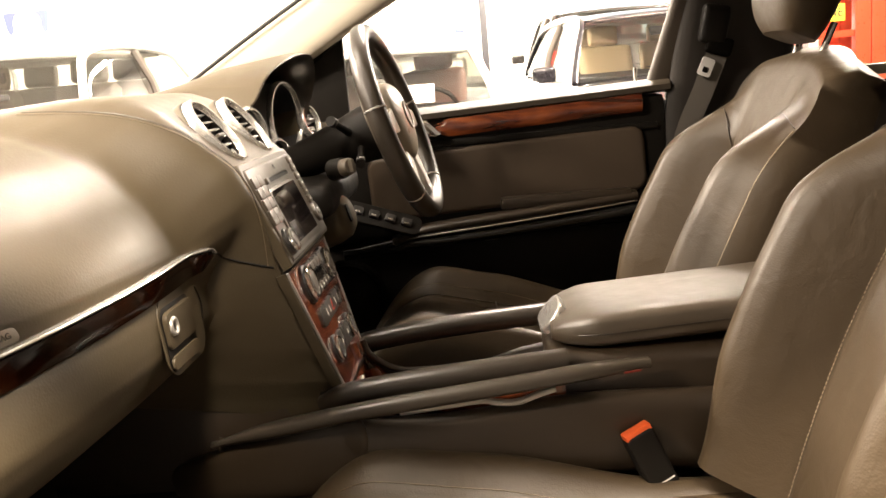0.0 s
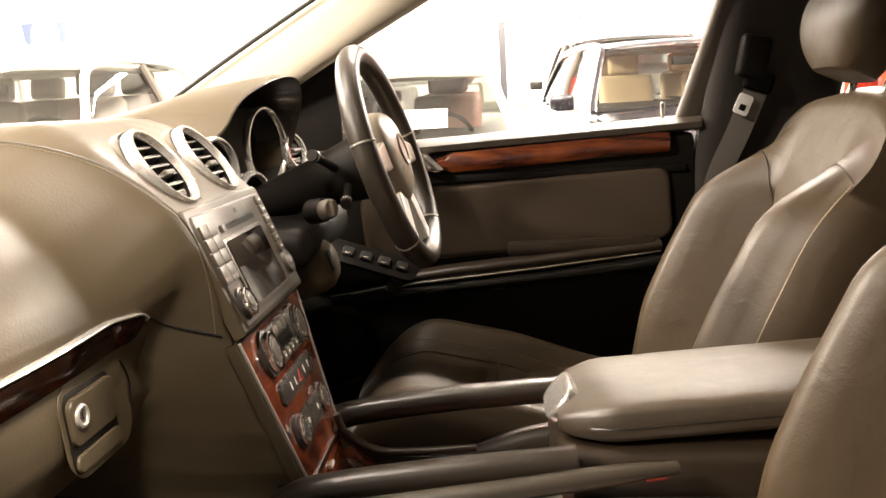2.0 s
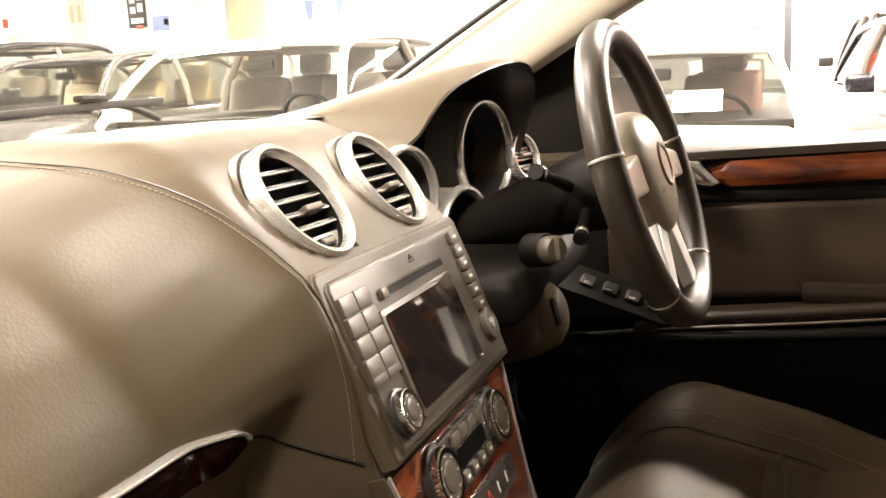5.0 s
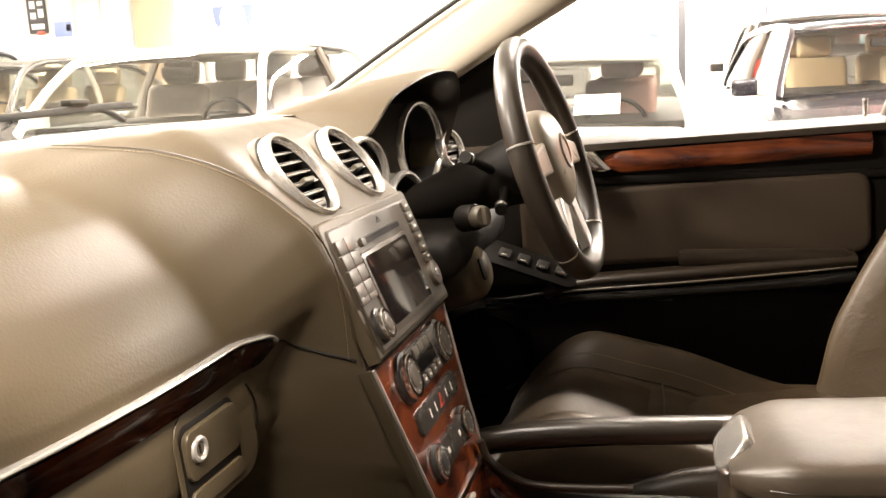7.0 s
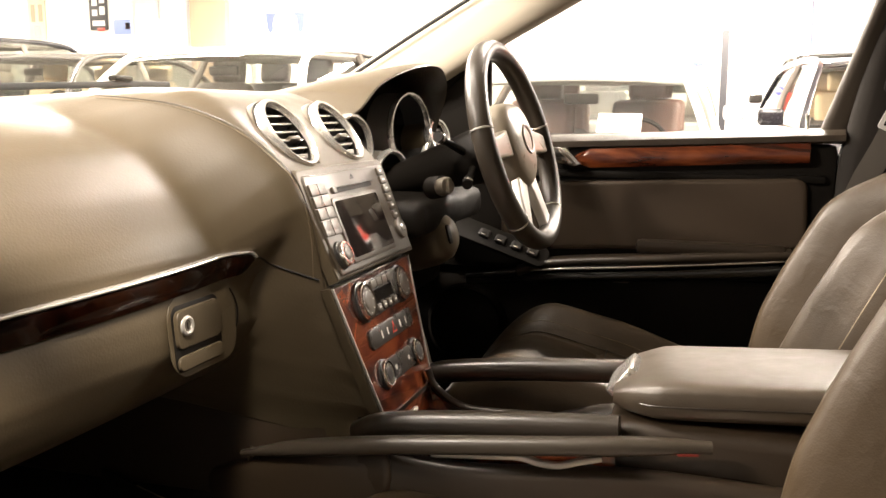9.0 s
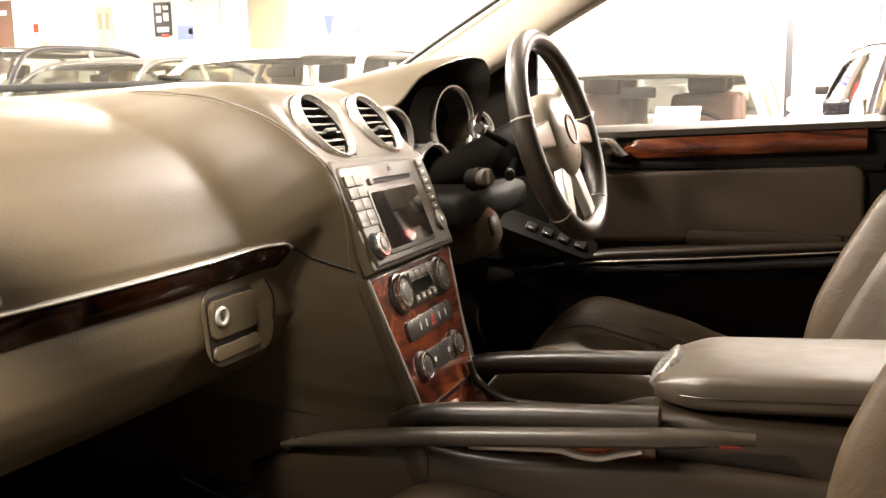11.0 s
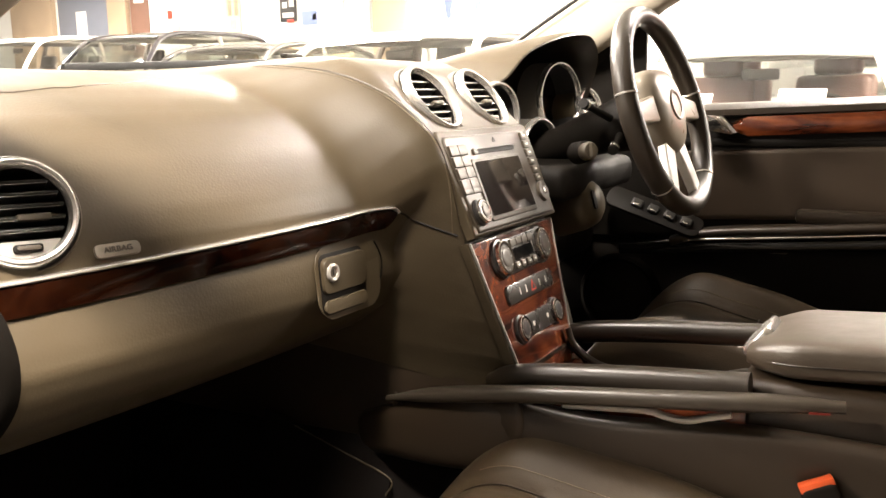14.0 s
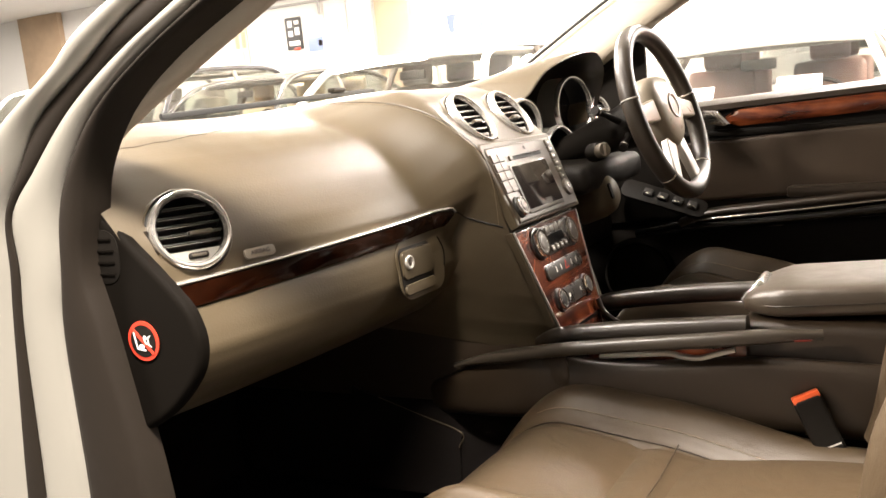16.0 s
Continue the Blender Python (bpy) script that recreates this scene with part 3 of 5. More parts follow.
han = part("glovebox_handle", prism(rounded(0.104, 0.054, 0.012), 0.0055, gb @ off(-0.004, 0.004, 0.0012) @ pose(0, 0, 0, 3), 0.0022, 3), DASH, dash, "grey-brown glovebox pull handle")
part("handle_lip", prism(rounded(0.104, 0.020, 0.009), 0.0045, gb @ off(-0.004, -0.043, 0.0006), 0.002, 3), DASH, dash)
lock = part("lock", lathe([(0.0078, 0.0012), (0.0084, 0.0030), (0.0108, 0.0040), (0.0134, 0.0030), (0.0146, 0.0)], gb @ off(-0.036, 0.008, 0.0062), 28), SILVER_PLASTIC, han, "round silver lock ring with keyhole")
part("lock_core", lathe([(0.0, 0.0016), (0.0080, 0.0016)], gb @ off(-0.036, 0.008, 0.0062), 20), BUTTON, lock)
part("keyhole", prism(rounded(0.0024, 0.0095, 0.0010), 0.0006, gb @ off(-0.036, 0.008, 0.0079)), BLACK, lock)


def round_vent(parent, m, r, slats, lab, edge):
    ring = part("vent_ring", lathe([(r - 0.0085, -0.014), (r - 0.0080, 0.003), (r - 0.0055, 0.0065), (r - 0.0025, 0.007), (r, 0.0045), (r + 0.0008, -0.001), (r + 0.0016, -0.008), (r + 0.0022, -0.034)], m, 64), SATIN, parent, lab)
    part("vent_gap", lathe([(r + 0.0014, -0.0072), (r + 0.0038, -0.0078), (r + 0.0042, -0.030)], m, 48), BLACK, ring)
    part("vent_pod", lathe([(r + 0.0034, -0.020), (r + 0.0036, -0.0082), (r + 0.0046, -0.0074), (r + 0.0060, -0.010), (r + 0.0076, -0.024), (r + 0.012, -0.060)], m, 64), DASH, ring, "grained pod round the vent")
    part("vent_throat", lathe([(r - 0.0083, -0.002), (r - 0.009, -0.040), (0.0, -0.050)], m, 40), BLACK, ring)
    lo = -r + 0.034
    for i in range(slats):
        y = lo + (r - 0.022 - lo) * i / (slats - 1)
        w = 2 * math.sqrt(max(1e-6, (r - 0.0088) ** 2 - y * y)) - 0.001
        sl = part("slat", box(w, 0.003, 0.020, m @ off(0, y, -0.014) @ pose(0, 0, 0, -12), 0.001, 1), DARK_BUTTON, ring, "dark vent slat with a bright front edge")
        part("slat_edge", box(w * 0.97, 0.0022 if edge else 0.0008, 0.0016, m @ off(0, y - 0.0008, -0.0035), 0.0004, 1), SATIN, sl)
    ys_ = lo + (r - 0.022 - lo) * 0.25
    part("slider", box(0.030, 0.006, 0.012, m @ off(0.012, ys_ + 0.001, -0.004), 0.002, 3), BUTTON, ring, "small grey vent slider")
    lim = -r + 0.026
    arc = [((r - 0.0085) * math.cos(a), (r - 0.0085) * math.sin(a)) for a in [math.pi * 1.5 + math.acos(-lim / (r - 0.0085)) * (k / 9 - 1) for k in range(19)]]
    part("vent_plate", prism(arc, 0.003, m @ off(0, 0, -0.010)), SILVER_PLASTIC, ring)
    part("thumbwheel", prism(rounded(0.026, 0.008, 0.003), 0.005, m @ off(0.004, -r + 0.0185, -0.0075), 0.002), BLACK, ring)
    part("thumb_grip", prism(rounded(0.020, 0.004, 0.0015), 0.003, m @ off(0.004, -r + 0.0185, -0.0040), 0.001), BUTTON, ring)
    return ring


for m in VENTS:
    round_vent(dash, m, 0.0545, 5, "round silver air vent ring", True)
round_vent(dash, vm, 0.051, 5, "round silver air vent ring at the dashboard's end", False)
am = facing((-0.196, -0.636, 1.066), (0.36, 1, 0.03), (-0.40, 0.1, 0.92))
badge = part("airbag_badge", prism(rounded(0.045, 0.0135, 0.005), 0.0035, am @ off(0.006, 0, 0.002), 0.0012), BADGE, dash, "small embossed plate reading AIRBAG")


def lettering(text, size, m, depth=0.0006):
    """Raised letters on the pose m."""
    cu = bpy.data.curves.new("letters", "FONT")
    cu.body, cu.size, cu.align_x, cu.align_y, cu.extrude = text, size, "CENTER", "CENTER", depth
    t = new("letters", cu)
    mesh = bpy.data.meshes.new_from_object(t.evaluated_get(bpy.context.evaluated_depsgraph_get()))
    mesh.transform(m)
    bpy.data.objects.remove(t)
    return mesh


link("badge_letters", lettering("AIRBAG", 0.0082, am @ off(0.006, 0, 0.0056)), DASH_LOW, badge)


def smooth_point(k, y, out=0.0):
    p = dash_point(k, y)
    a = (dash_point(max(0, k - 0.5), y) + dash_point(min(14, k + 0.5), y)) / 2
    t = (dash_point(min(14, k + 0.3), y) - dash_point(max(0, k - 0.3), y)).normalized()
    return p.lerp(a, 0.7) + Vector((-t.z, 0, t.x)) * out


def level(y, z):
    """The profile line that lies at height z on the front of the pad."""
    return min((2.4 + 0.05 * i for i in range(50)), key=lambda k: abs(smooth_point(k, y).z - z))


sheet("airbag_cover_gap", sweep([smooth_point(level(y, 1.236 - 0.025 * (-0.35 - y) / 0.35), y, -0.0005) for y in [-0.735 + 0.385 * i / 24 for i in range(25)]], circle(0.0013, 6)), DASH_LOW, dash, "fine gap along the airbag cover")
# shade of the crease below the pad, laid on as a black rod
sheet("crease_shade", sweep([smooth_point(8.35 + 0.75 * (i / 14) ** 1.3, -0.214 + 0.059 * i / 14, -0.0006) for i in range(15)], circle(0.0018, 6)), BLACK, dash, "black rod for the shade in the crease between pad and stack")
rows = []
for i in range(12):
    y = 0.10 + 0.26 * i / 11
    rows.append([Vector((-0.64, y, 1.2455)), Vector((-0.615, y, 1.2525)), Vector((-0.60, y, 1.2475))])
thick(sheet("defrost_slot", grid(rows), BLACK, dash, "dark defrost slot on the dash top"), 0.003)

# end cap facing the open door with the round warning sticker
CAP_EDGE = [(-0.44, 1.205), (-0.322, 1.146), (-0.262, 1.097), (-0.210, 1.048), (-0.186, 1.020), (-0.176, 0.982), (-0.190, 0.941), (-0.245, 0.890), (-0.323, 0.853), (-0.44, 0.805)]
cap_line = [(p.x, p.y) for p in spline([(a, b, 0) for a, b in CAP_EDGE], 40)] + [(-0.62, 0.79), (-0.64, 1.22)]
cap = part("end_cap", prism(cap_line, 0.016, facing((0, -0.760, 0), (1, 0, 0), (0, 0, 1)), 0.010, 4), CAP, dash, "dark end cap of the dashboard")
cm = facing((-0.312, -0.776, 1.088), (1, 0, 0), (0.25, 0, 1))
part("cap_vent", prism(rounded(0.056, 0.066, 0.022), 0.001, cm, 0.0006), BLACK, cap, "small dark side vent")
for q in range(4):
    part("cap_vent_slat", box(0.044 - 0.004 * abs(q - 1.5), 0.003, 0.002, cm @ off(0.0, -0.021 + 0.014 * q, 0.0016), 0.0008), CAP, cap)
sm = facing((-0.262, -0.777, 0.986), (1, 0, 0), (0, 0, 1))
stick = part("sticker", prism(circle(0.0245, 40), 0.001, sm), RED, dash, "round red warning sticker")
part("sticker_field", prism(circle(0.0198, 36), 0.0006, sm @ off(0, 0, 0.001)), BLACK, stick)


def stroke(x0, y0, x1, y1, w, z):
    """A thin printed bar between two points of the sticker."""
    d = Vector((x1 - x0, y1 - y0))
    return prism(rounded(d.length + w, w, w * 0.4, 2), 0.0004, sm @ off((x0 + x1) / 2, (y0 + y1) / 2, z) @ pose(0, 0, 0, 0, 0, math.degrees(math.atan2(d.y, d.x))))


part("sticker_bar", stroke(-0.0135, 0.0135, 0.0135, -0.0135, 0.0045, 0.0017), RED, stick)
part("sticker_seat", joined(stroke(-0.013, 0.010, -0.009, -0.009, 0.0022, 0.0023), stroke(-0.009, -0.009, 0.003, -0.011, 0.0022, 0.0023), prism(circle(0.0042, 14, 0.003), 0.0004, sm @ off(-0.002, -0.0065, 0.0023))), WHITE, stick, "white seat sign")
part("sticker_bag", joined(prism(circle(0.0028, 14), 0.0004, sm @ off(0.004, 0.0045, 0.0023)), stroke(0.003, 0.001, 0.006, -0.003, 0.002, 0.0023), stroke(0.0085, 0.004, 0.0125, 0.007, 0.0018, 0.0023), stroke(0.0085, 0.004, 0.0095, -0.004, 0.0018, 0.0023), stroke(0.0095, -0.004, 0.013, -0.006, 0.0018, 0.0023)), WHITE, stick, "white airbag sign")

# stitched seam down the edge of the centre stack, and the glovebox lid's edge
SEAM_Y = {2.7: -0.222, 3.2: -0.216, 4.0: -0.200, 5.0: -0.180, 6.0: -0.166, 7.0: -0.160, 8.0: -0.157, 9.2: -0.153}


def seam_pts(shift):
    pts = []
    for k, y in SEAM_Y.items():
        p = dash_point(k, y + shift)
        a = (dash_point(max(0, k - 0.5), y + shift) + dash_point(min(14, k + 0.5), y + shift)) / 2
        pts.append(p.lerp(a, 0.7) + Vector((0.0015, -0.001, 0.001)))
    return spline(pts, 120)


sheet("dash_seam", sweep(seam_pts(0.0), circle(0.0006, 6)), DASH_LOW, dash)
line = seam_pts(-0.0045)
tagged(part("stitching", joined(*[prism(rounded(0.0028, 0.0009, 0.0003, 2), 0.0006, facing(line[i], line[i + 1] - line[i], (0.3, -0.5, 0.5))) for i in range(0, 118, 1)]), STITCH, dash, "tan stitches along the seam"), kind="stuff")
lid = [dash_point(k, y).lerp((dash_point(k - 0.4, y) + dash_point(k + 0.4, y)) / 2, 0.7) + Vector((0.001, 0, 0)) for k, y in ((9.2, -0.232), (9.5, -0.222), (9.8, -0.216), (10.1, -0.214), (10.4, -0.215), (10.7, -0.219))]
sheet("lid_gap", sweep(spline(lid, 24), circle(0.0011, 6)), BLACK, dash)

# ---- centre stack
UU = Vector((-0.0560, 0, 0.138)).normalized()
UN = facing((-0.0525, 0, 1.019), (0, 1, 0), UU)
unit = thing("radio_unit", (-0.06, 0, 1.018), "grey car radio with colour screen, key rows and round knob", "car radio")
part("faceplate", prism([(-0.141, 0.001), (0.143, 0.001), (0.147, 0.10), (0.145, 0.134), (0.139, 0.140), (-0.146, 0.140), (-0.151, 0.134), (-0.150, 0.10)], 0.018, UN, 0.004, 3), GREY_UNIT, unit, "grey faceplate")
part("unit_surround", prism([(-0.152, -0.003), (0.152, -0.003), (0.158, 0.10), (0.155, 0.144), (0.148, 0.150), (-0.154, 0.150), (-0.160, 0.144), (-0.160, 0.10)], 0.0150, UN, 0.004, 3), DASH, unit, "grained surround of the radio")
part("screen_bezel", prism(rounded(0.170, 0.092, 0.006, cx=-0.009, cy=0.057), 0.003, UN @ off(0, 0, 0.018), 0.002), GREY_UNIT, unit)
part("screen", prism(rounded(0.156, 0.080, 0.003, cx=-0.010, cy=0.058), 0.0015, UN @ off(0, 0, 0.0208)), SCREEN, unit, "dark glossy screen reflecting the room")
part("disc_slot", prism(rounded(0.140, 0.006, 0.003, cx=0.000, cy=0.113), 0.0015, UN @ off(0, 0, 0.018)), BLACK, unit)
part("slot_lip", prism(rounded(0.150, 0.0018, 0.0008, cx=0.000, cy=0.1175), 0.003, UN @ off(0, 0, 0.018)), DARK_KEY, unit)
part("slot_button", prism(rounded(0.012, 0.009, 0.002, cx=-0.072, cy=0.1135), 0.004, UN @ off(0, 0, 0.018), 0.001), BUTTON, unit)
part("eject_mark", joined(prism([(-0.006, 0.0015), (0.006, 0.0015), (0, 0.006)], 0.0006, UN @ off(0.008, 0.1265, 0.018)), prism(rounded(0.012, 0.0014, 0.0004), 0.0006, UN @ off(0.008, 0.1262, 0.018))), BLACK, unit)
for r in range(5):
    for c in range(2):
        y = 0.1245 - 0.0165 * r if r < 4 else 0.0615
        hgt = 0.0145 if r < 4 else 0.0085
        if r == 4:
            y = 0.064
        part("key", prism(rounded(0.0245, hgt + 0.0008, 0.0018), 0.0030, UN @ off(-0.1345 + 0.0258 * c, y - (0.006 if r < 4 else 0.004), 0.018), 0.0009), BUTTON, unit)
for r in range(6):
    part("side_key", prism(rounded(0.020, 0.0125, 0.002), 0.004, UN @ off(0.119, 0.129 - 0.0140 * r, 0.018), 0.0015), BUTTON, unit)
    part("key_print", prism(rounded(0.009, 0.003, 0.0006), 0.0004, UN @ off(0.119, 0.129 - 0.0140 * r, 0.0221)), PRINT, unit)


def knurled(r, z0, z1, m, n=96):
    rows = []
    for rad, z in ((r * 0.80, z1), (r * 0.94, z1), (r, z1 - 0.0012), (r, z0 + 0.001), (r * 0.98, z0)):
        rows.append([m @ Vector((rad * (1.0 if k % 2 or rad < r * 0.95 else 0.965) * math.cos(2 * math.pi * k / n), rad * (1.0 if k % 2 or rad < r * 0.95 else 0.965) * math.sin(2 * math.pi * k / n), z)) for k in range(n)])
    return grid(rows, ring=True)


def knob(parent, m, r, depth, name="knob", lab="round knob with a bright knurled edge", cap=BUTTON):
    k = part(name, lathe([(r * 1.16, 0), (r * 1.14, depth * 0.30), (r * 1.0, depth * 0.36), (r * 0.97, depth * 0.6)], m, 40), DARK_BUTTON, parent, lab)
    sheet("knurled_ring", knurled(r, depth * 0.42, depth, m), CHROME, k, "bright knurled ring", 20)
    part("knob_face", lathe([(r * 0.81, depth * 0.97), (r * 0.79, depth * 0.90), (r * 0.52, depth * 0.915)], m, 36), BUTTON, k)
    part("knob_cap", lathe([(r * 0.54, depth * 0.88), (r * 0.52, depth * 0.98), (r * 0.46, depth * 1.02), (r * 0.2, depth * 1.0), (0, depth * 0.99)], m, 30), cap, k)
    for q in range(8):
        part("knob_mark", prism(rounded(r * 0.10, r * 0.05, r * 0.02, 2), 0.0004, m @ pose(0, 0, 0, 0, 0, q * 45) @ off(0, r * 0.68, depth * 0.915)), PRINT, k)
    return k


knob(unit, UN @ off(-0.1225, 0.028, 0.018), 0.0165, 0.011, "volume_knob")
pad = part("cursor_pad", lathe([(0.017, 0), (0.0165, 0.005), (0.013, 0.006), (0, 0.004)], UN @ off(0.119, 0.036, 0.018), 28), BUTTON, unit, "round cursor pad")
part("cursor_button", lathe([(0.006, 0.004), (0.006, 0.007), (0, 0.008)], UN @ off(0.119, 0.036, 0.018), 18), SATIN, pad)

WU = Vector((-0.30, 0, 1.0)).normalized()
WN = facing((-0.0058, 0, 0.8214), (0, 1, 0), WU)
cp = thing("climate_panel", (-0.03, 0, 0.826), "burl wood panel with round climate knobs and switch rows", "control panel")
part("panel_base", prism([(-0.1055, -0.03), (0.1055, -0.03), (0.1555, 0.196), (-0.1555, 0.196)], 0.0135, WN, 0.003, 3), DASH, cp, "grained surround of the wood panel")
part("wood_face", prism([(-0.102, 0.0), (0.102, 0.0), (0.150, 0.194), (-0.150, 0.194)], 0.0050, WN @ off(0, 0, 0.011), 0.002, 3), WOOD, cp, "glossy red-brown burl wood face")
part("top_edge", prism([(-0.151, 0.1935), (0.151, 0.1935), (0.152, 0.196), (-0.152, 0.196)], 0.0175, WN), CHROME, cp, "thin chrome edge")
for s in (-1, 1):
    part("side_edge", prism([(s * 0.0950, -0.03), (s * 0.0976, -0.03), (s * 0.1532, 0.194), (s * 0.1506, 0.194)][::s], 0.0030, WN @ off(0, 0, 0.0142)), SILVER_PLASTIC, cp, "thin silver edge")
part("bottom_edge", prism([(-0.098, -0.003), (0.098, -0.003), (0.099, 0.0025), (-0.099, 0.0025)], 0.0190, WN), CHROME, cp, "thin bright edge")
part("control_plate", prism(rounded(0.144, 0.052, 0.008, cy=0.161), 0.005, WN @ off(0, 0, 0.016), 0.002), DARK_PLATE, cp, "dark climate control plate")
part("climate_display", prism(rounded(0.070, 0.017, 0.003, cx=0.0, cy=0.161), 0.001, WN @ off(0, 0, 0.021)), GLOSS_BLACK, cp, "small dark display")
for i in range(4):
    part("climate_key", prism(rounded(0.019, 0.011, 0.002), 0.003, WN @ off(-0.033 + 0.0215 * i, 0.1785, 0.021), 0.001), BUTTON, cp)
    part("climate_key", prism(rounded(0.014, 0.010, 0.002), 0.003, WN @ off(-0.033 + 0.0215 * i, 0.1445, 0.021), 0.001), BUTTON, cp)
    part("key_print", prism(rounded(0.006, 0.0025, 0.0005), 0.0004, WN @ off(-0.033 + 0.0215 * i, 0.1445, 0.0241)), PRINT, cp)
for s in (-1, 1):
    knob(cp, WN @ off(s * 0.0745, 0.161, 0.016), 0.0250, 0.012, "temperature_knob", "round temperature knob with a bright knurled edge")
part("switch_bar", prism(rounded(0.176, 0.028, 0.009, cy=0.108), 0.004, WN @ off(0, 0, 0.016), 0.002), DARK_PLATE, cp, "dark bar of switches")
for i, x in enumerate((-0.045, -0.022, 0.030, 0.055)):
    part("switch_print", prism(rounded(0.0035, 0.011, 0.001), 0.0005, WN @ off(x, 0.108, 0.020)), PRINT, cp)
tri = lambda r: [(r * math.sin(a), r * math.cos(a)) for a in (0, -2.0944, 2.0944)]
part("hazard_mark", joined(prism(tri(0.011), 0.0005, WN @ off(0.004, 0.106, 0.020))), RED, cp, "red warning triangle")
part("hazard_middle", prism(tri(0.006), 0.0005, WN @ off(0.004, 0.106, 0.0206)), DARK_PLATE, cp)
part("lower_bar", prism(rounded(0.130, 0.032, 0.010, cy=0.056), 0.004, WN @ off(0, 0, 0.016), 0.002), DARK_PLATE, cp, "dark lower bar")
for s in (-1, 1):
    knob(cp, WN @ off(s * 0.0660, 0.056, 0.016), 0.0185, 0.009, "side_knob", "round knob with printed marks", DARK_BUTTON)
    part("switch_print", prism(rounded(0.007, 0.007, 0.002), 0.0005, WN @ off(s * 0.028, 0.056, 0.020)), PRINT, cp)
part("lower_wood", prism([(-0.090, -0.05), (0.090, -0.05), (0.093, -0.004), (-0.093, -0.004)], 0.014, WN, 0.003), WOOD, cp, "burl wood cover below the knobs")

part("cover_tab", box(0.022, 0.006, 0.006, WN @ off(0.0, -0.016, 0.017), 0.002), BRIGHT, cp, "small bright tab on the cover")

# ---- driver's side: instrument hood, dials and column
cl = thing("instrument_cluster", (-0.25, 0.385, 1.12), "hooded instrument cluster with two round chrome-ringed dials", "instrument cluster")
RIM = spline([(-0.165, 0.150, 1.222), (-0.155, 0.160, 1.234), (-0.142, 0.178, 1.247), (-0.130, 0.245, 1.290), (-0.105, 0.335, 1.318), (-0.090, 0.410, 1.326), (-0.088, 0.472, 1.318), (-0.098, 0.525, 1.278), (-0.130, 0.545, 1.19)], 33)
rows = []
for i, r in enumerate(RIM):
    s_ = math.sin(math.pi * min(1.0, max(0.0, i / 32)))
    mid = Vector((-0.235, 0, 1.236))
    y2 = 0.34 + (r.y - 0.34) * 1.10
    rows.append([Vector((-0.60, y2, 1.230)), Vector((-0.46, y2, 1.236 + 0.012 * s_)), Vector((-0.34, 0.34 + (r.y - 0.34) * 1.05, 1.244 + 0.032 * s_ if r.z > 1.25 else min(1.244, r.z + 0.03))), Vector((-0.24, r.y, r.z * 0.5 + 0.5 * (1.246 + 0.050 * s_) + 0.001 if r.z > 1.25 else r.z + 0.010)), r + Vector((-0.020, 0, 0.004)), r + Vector((-0.003, 0, 0.001)), r + Vector((-0.001, (0.34 - r.y) * 0.006, -0.0012)), r + Vector((-0.010, (0.34 - r.y) * 0.015, -0.003)), Vector((-0.24, 0.34 + (r.y - 0.34) * 1.0, 1.16 + (r.z - 1.16) * 0.84))])
sheet("hood", grid([q[:6] for q in rows]), DASH, cl, "grey-brown instrument hood")
sheet("hood_lining", grid([q[5:] for q in rows]), RAIL, cl, "black underside of the hood")
part("dial_board", span(-0.275, -0.245, 0.12, 0.56, 1.06, 1.228, 0.01), GLOSS_BLACK, cl)
for y, r, z in ((0.170, 0.0540, 1.180), (0.468, 0.0700, 1.206), (0.366, 0.0550, 1.115)):
    m = facing((-0.204, y, z), (0.24, 1, 0), (-0.03, 0, 1))
    d = part("dial", lathe([(0, 0), (r - 0.004, 0.0)], m, 40), SCREEN, cl, "dark dial face")
    part("dial_tube", lathe([(r - 0.004, 0.0), (r - 0.004, 0.053)], m, 48), DARK_BUTTON, d)
    part("dial_barrel", lathe([(r - 0.001, 0.053), (r + 0.001, 0.0)], m, 48), SILVER_PLASTIC, d)
    part("dial_ring", lathe([(r - 0.0065, 0.050), (r - 0.0055, 0.055), (r - 0.0025, 0.0585), (r + 0.0005, 0.0585), (r + 0.003, 0.055), (r + 0.0035, 0.048)], m, 56), SATIN, d, "silver dial ring")
part("silver_plate", prism([(0.030, -0.080), (0.074, -0.078), (0.094, -0.030), (0.090, 0.012), (0.072, 0.018), (0.066, -0.020), (0.048, -0.050)], 0.006, facing((-0.165, 0.462, 1.188), (0.30, 1, 0), (-0.03, 0, 1)), 0.002), SATIN, cl, "silver plate between dial and vent")
part("driver_dash", span(-0.50, -0.17, 0.16, 0.76, 0.86, 1.09, 0.04, 4), BLACK, cl, "black lower dashboard on the driver's side")
sv = facing((-0.122, 0.545, 1.194), (0.30, 1, 0), (-0.25, 0, 0.95))
round_vent(cl, sv, 0.036, 4, "round silver vent beside the dials", True)
ig = facing((-0.045, 0.205, 1.130), (0.8, 1, 0), (-0.2, 0, 1))
sk = thing("ignition_switch", (-0.06, 0.205, 1.12), "round silver and black ignition switch on the dashboard", "ignition switch")
part("collar", lathe([(0.019, -0.02), (0.018, 0.006), (0.0165, 0.009), (0.0150, 0.006)], ig, 32), BLACK, sk)
part("barrel", joined(lathe([(0.0150, 0.004), (0.0150, 0.020), (0.0125, 0.024), (0, 0.024)], ig, 28), box(0.008, 0.024, 0.012, ig @ off(0, 0, 0.026), 0.003)), BUTTON, sk)
part("column_side", span(-0.25, -0.035, 0.165, 0.58, 1.035, 1.096, 0.028, 4), BLACK, cl, "black steering column surround")

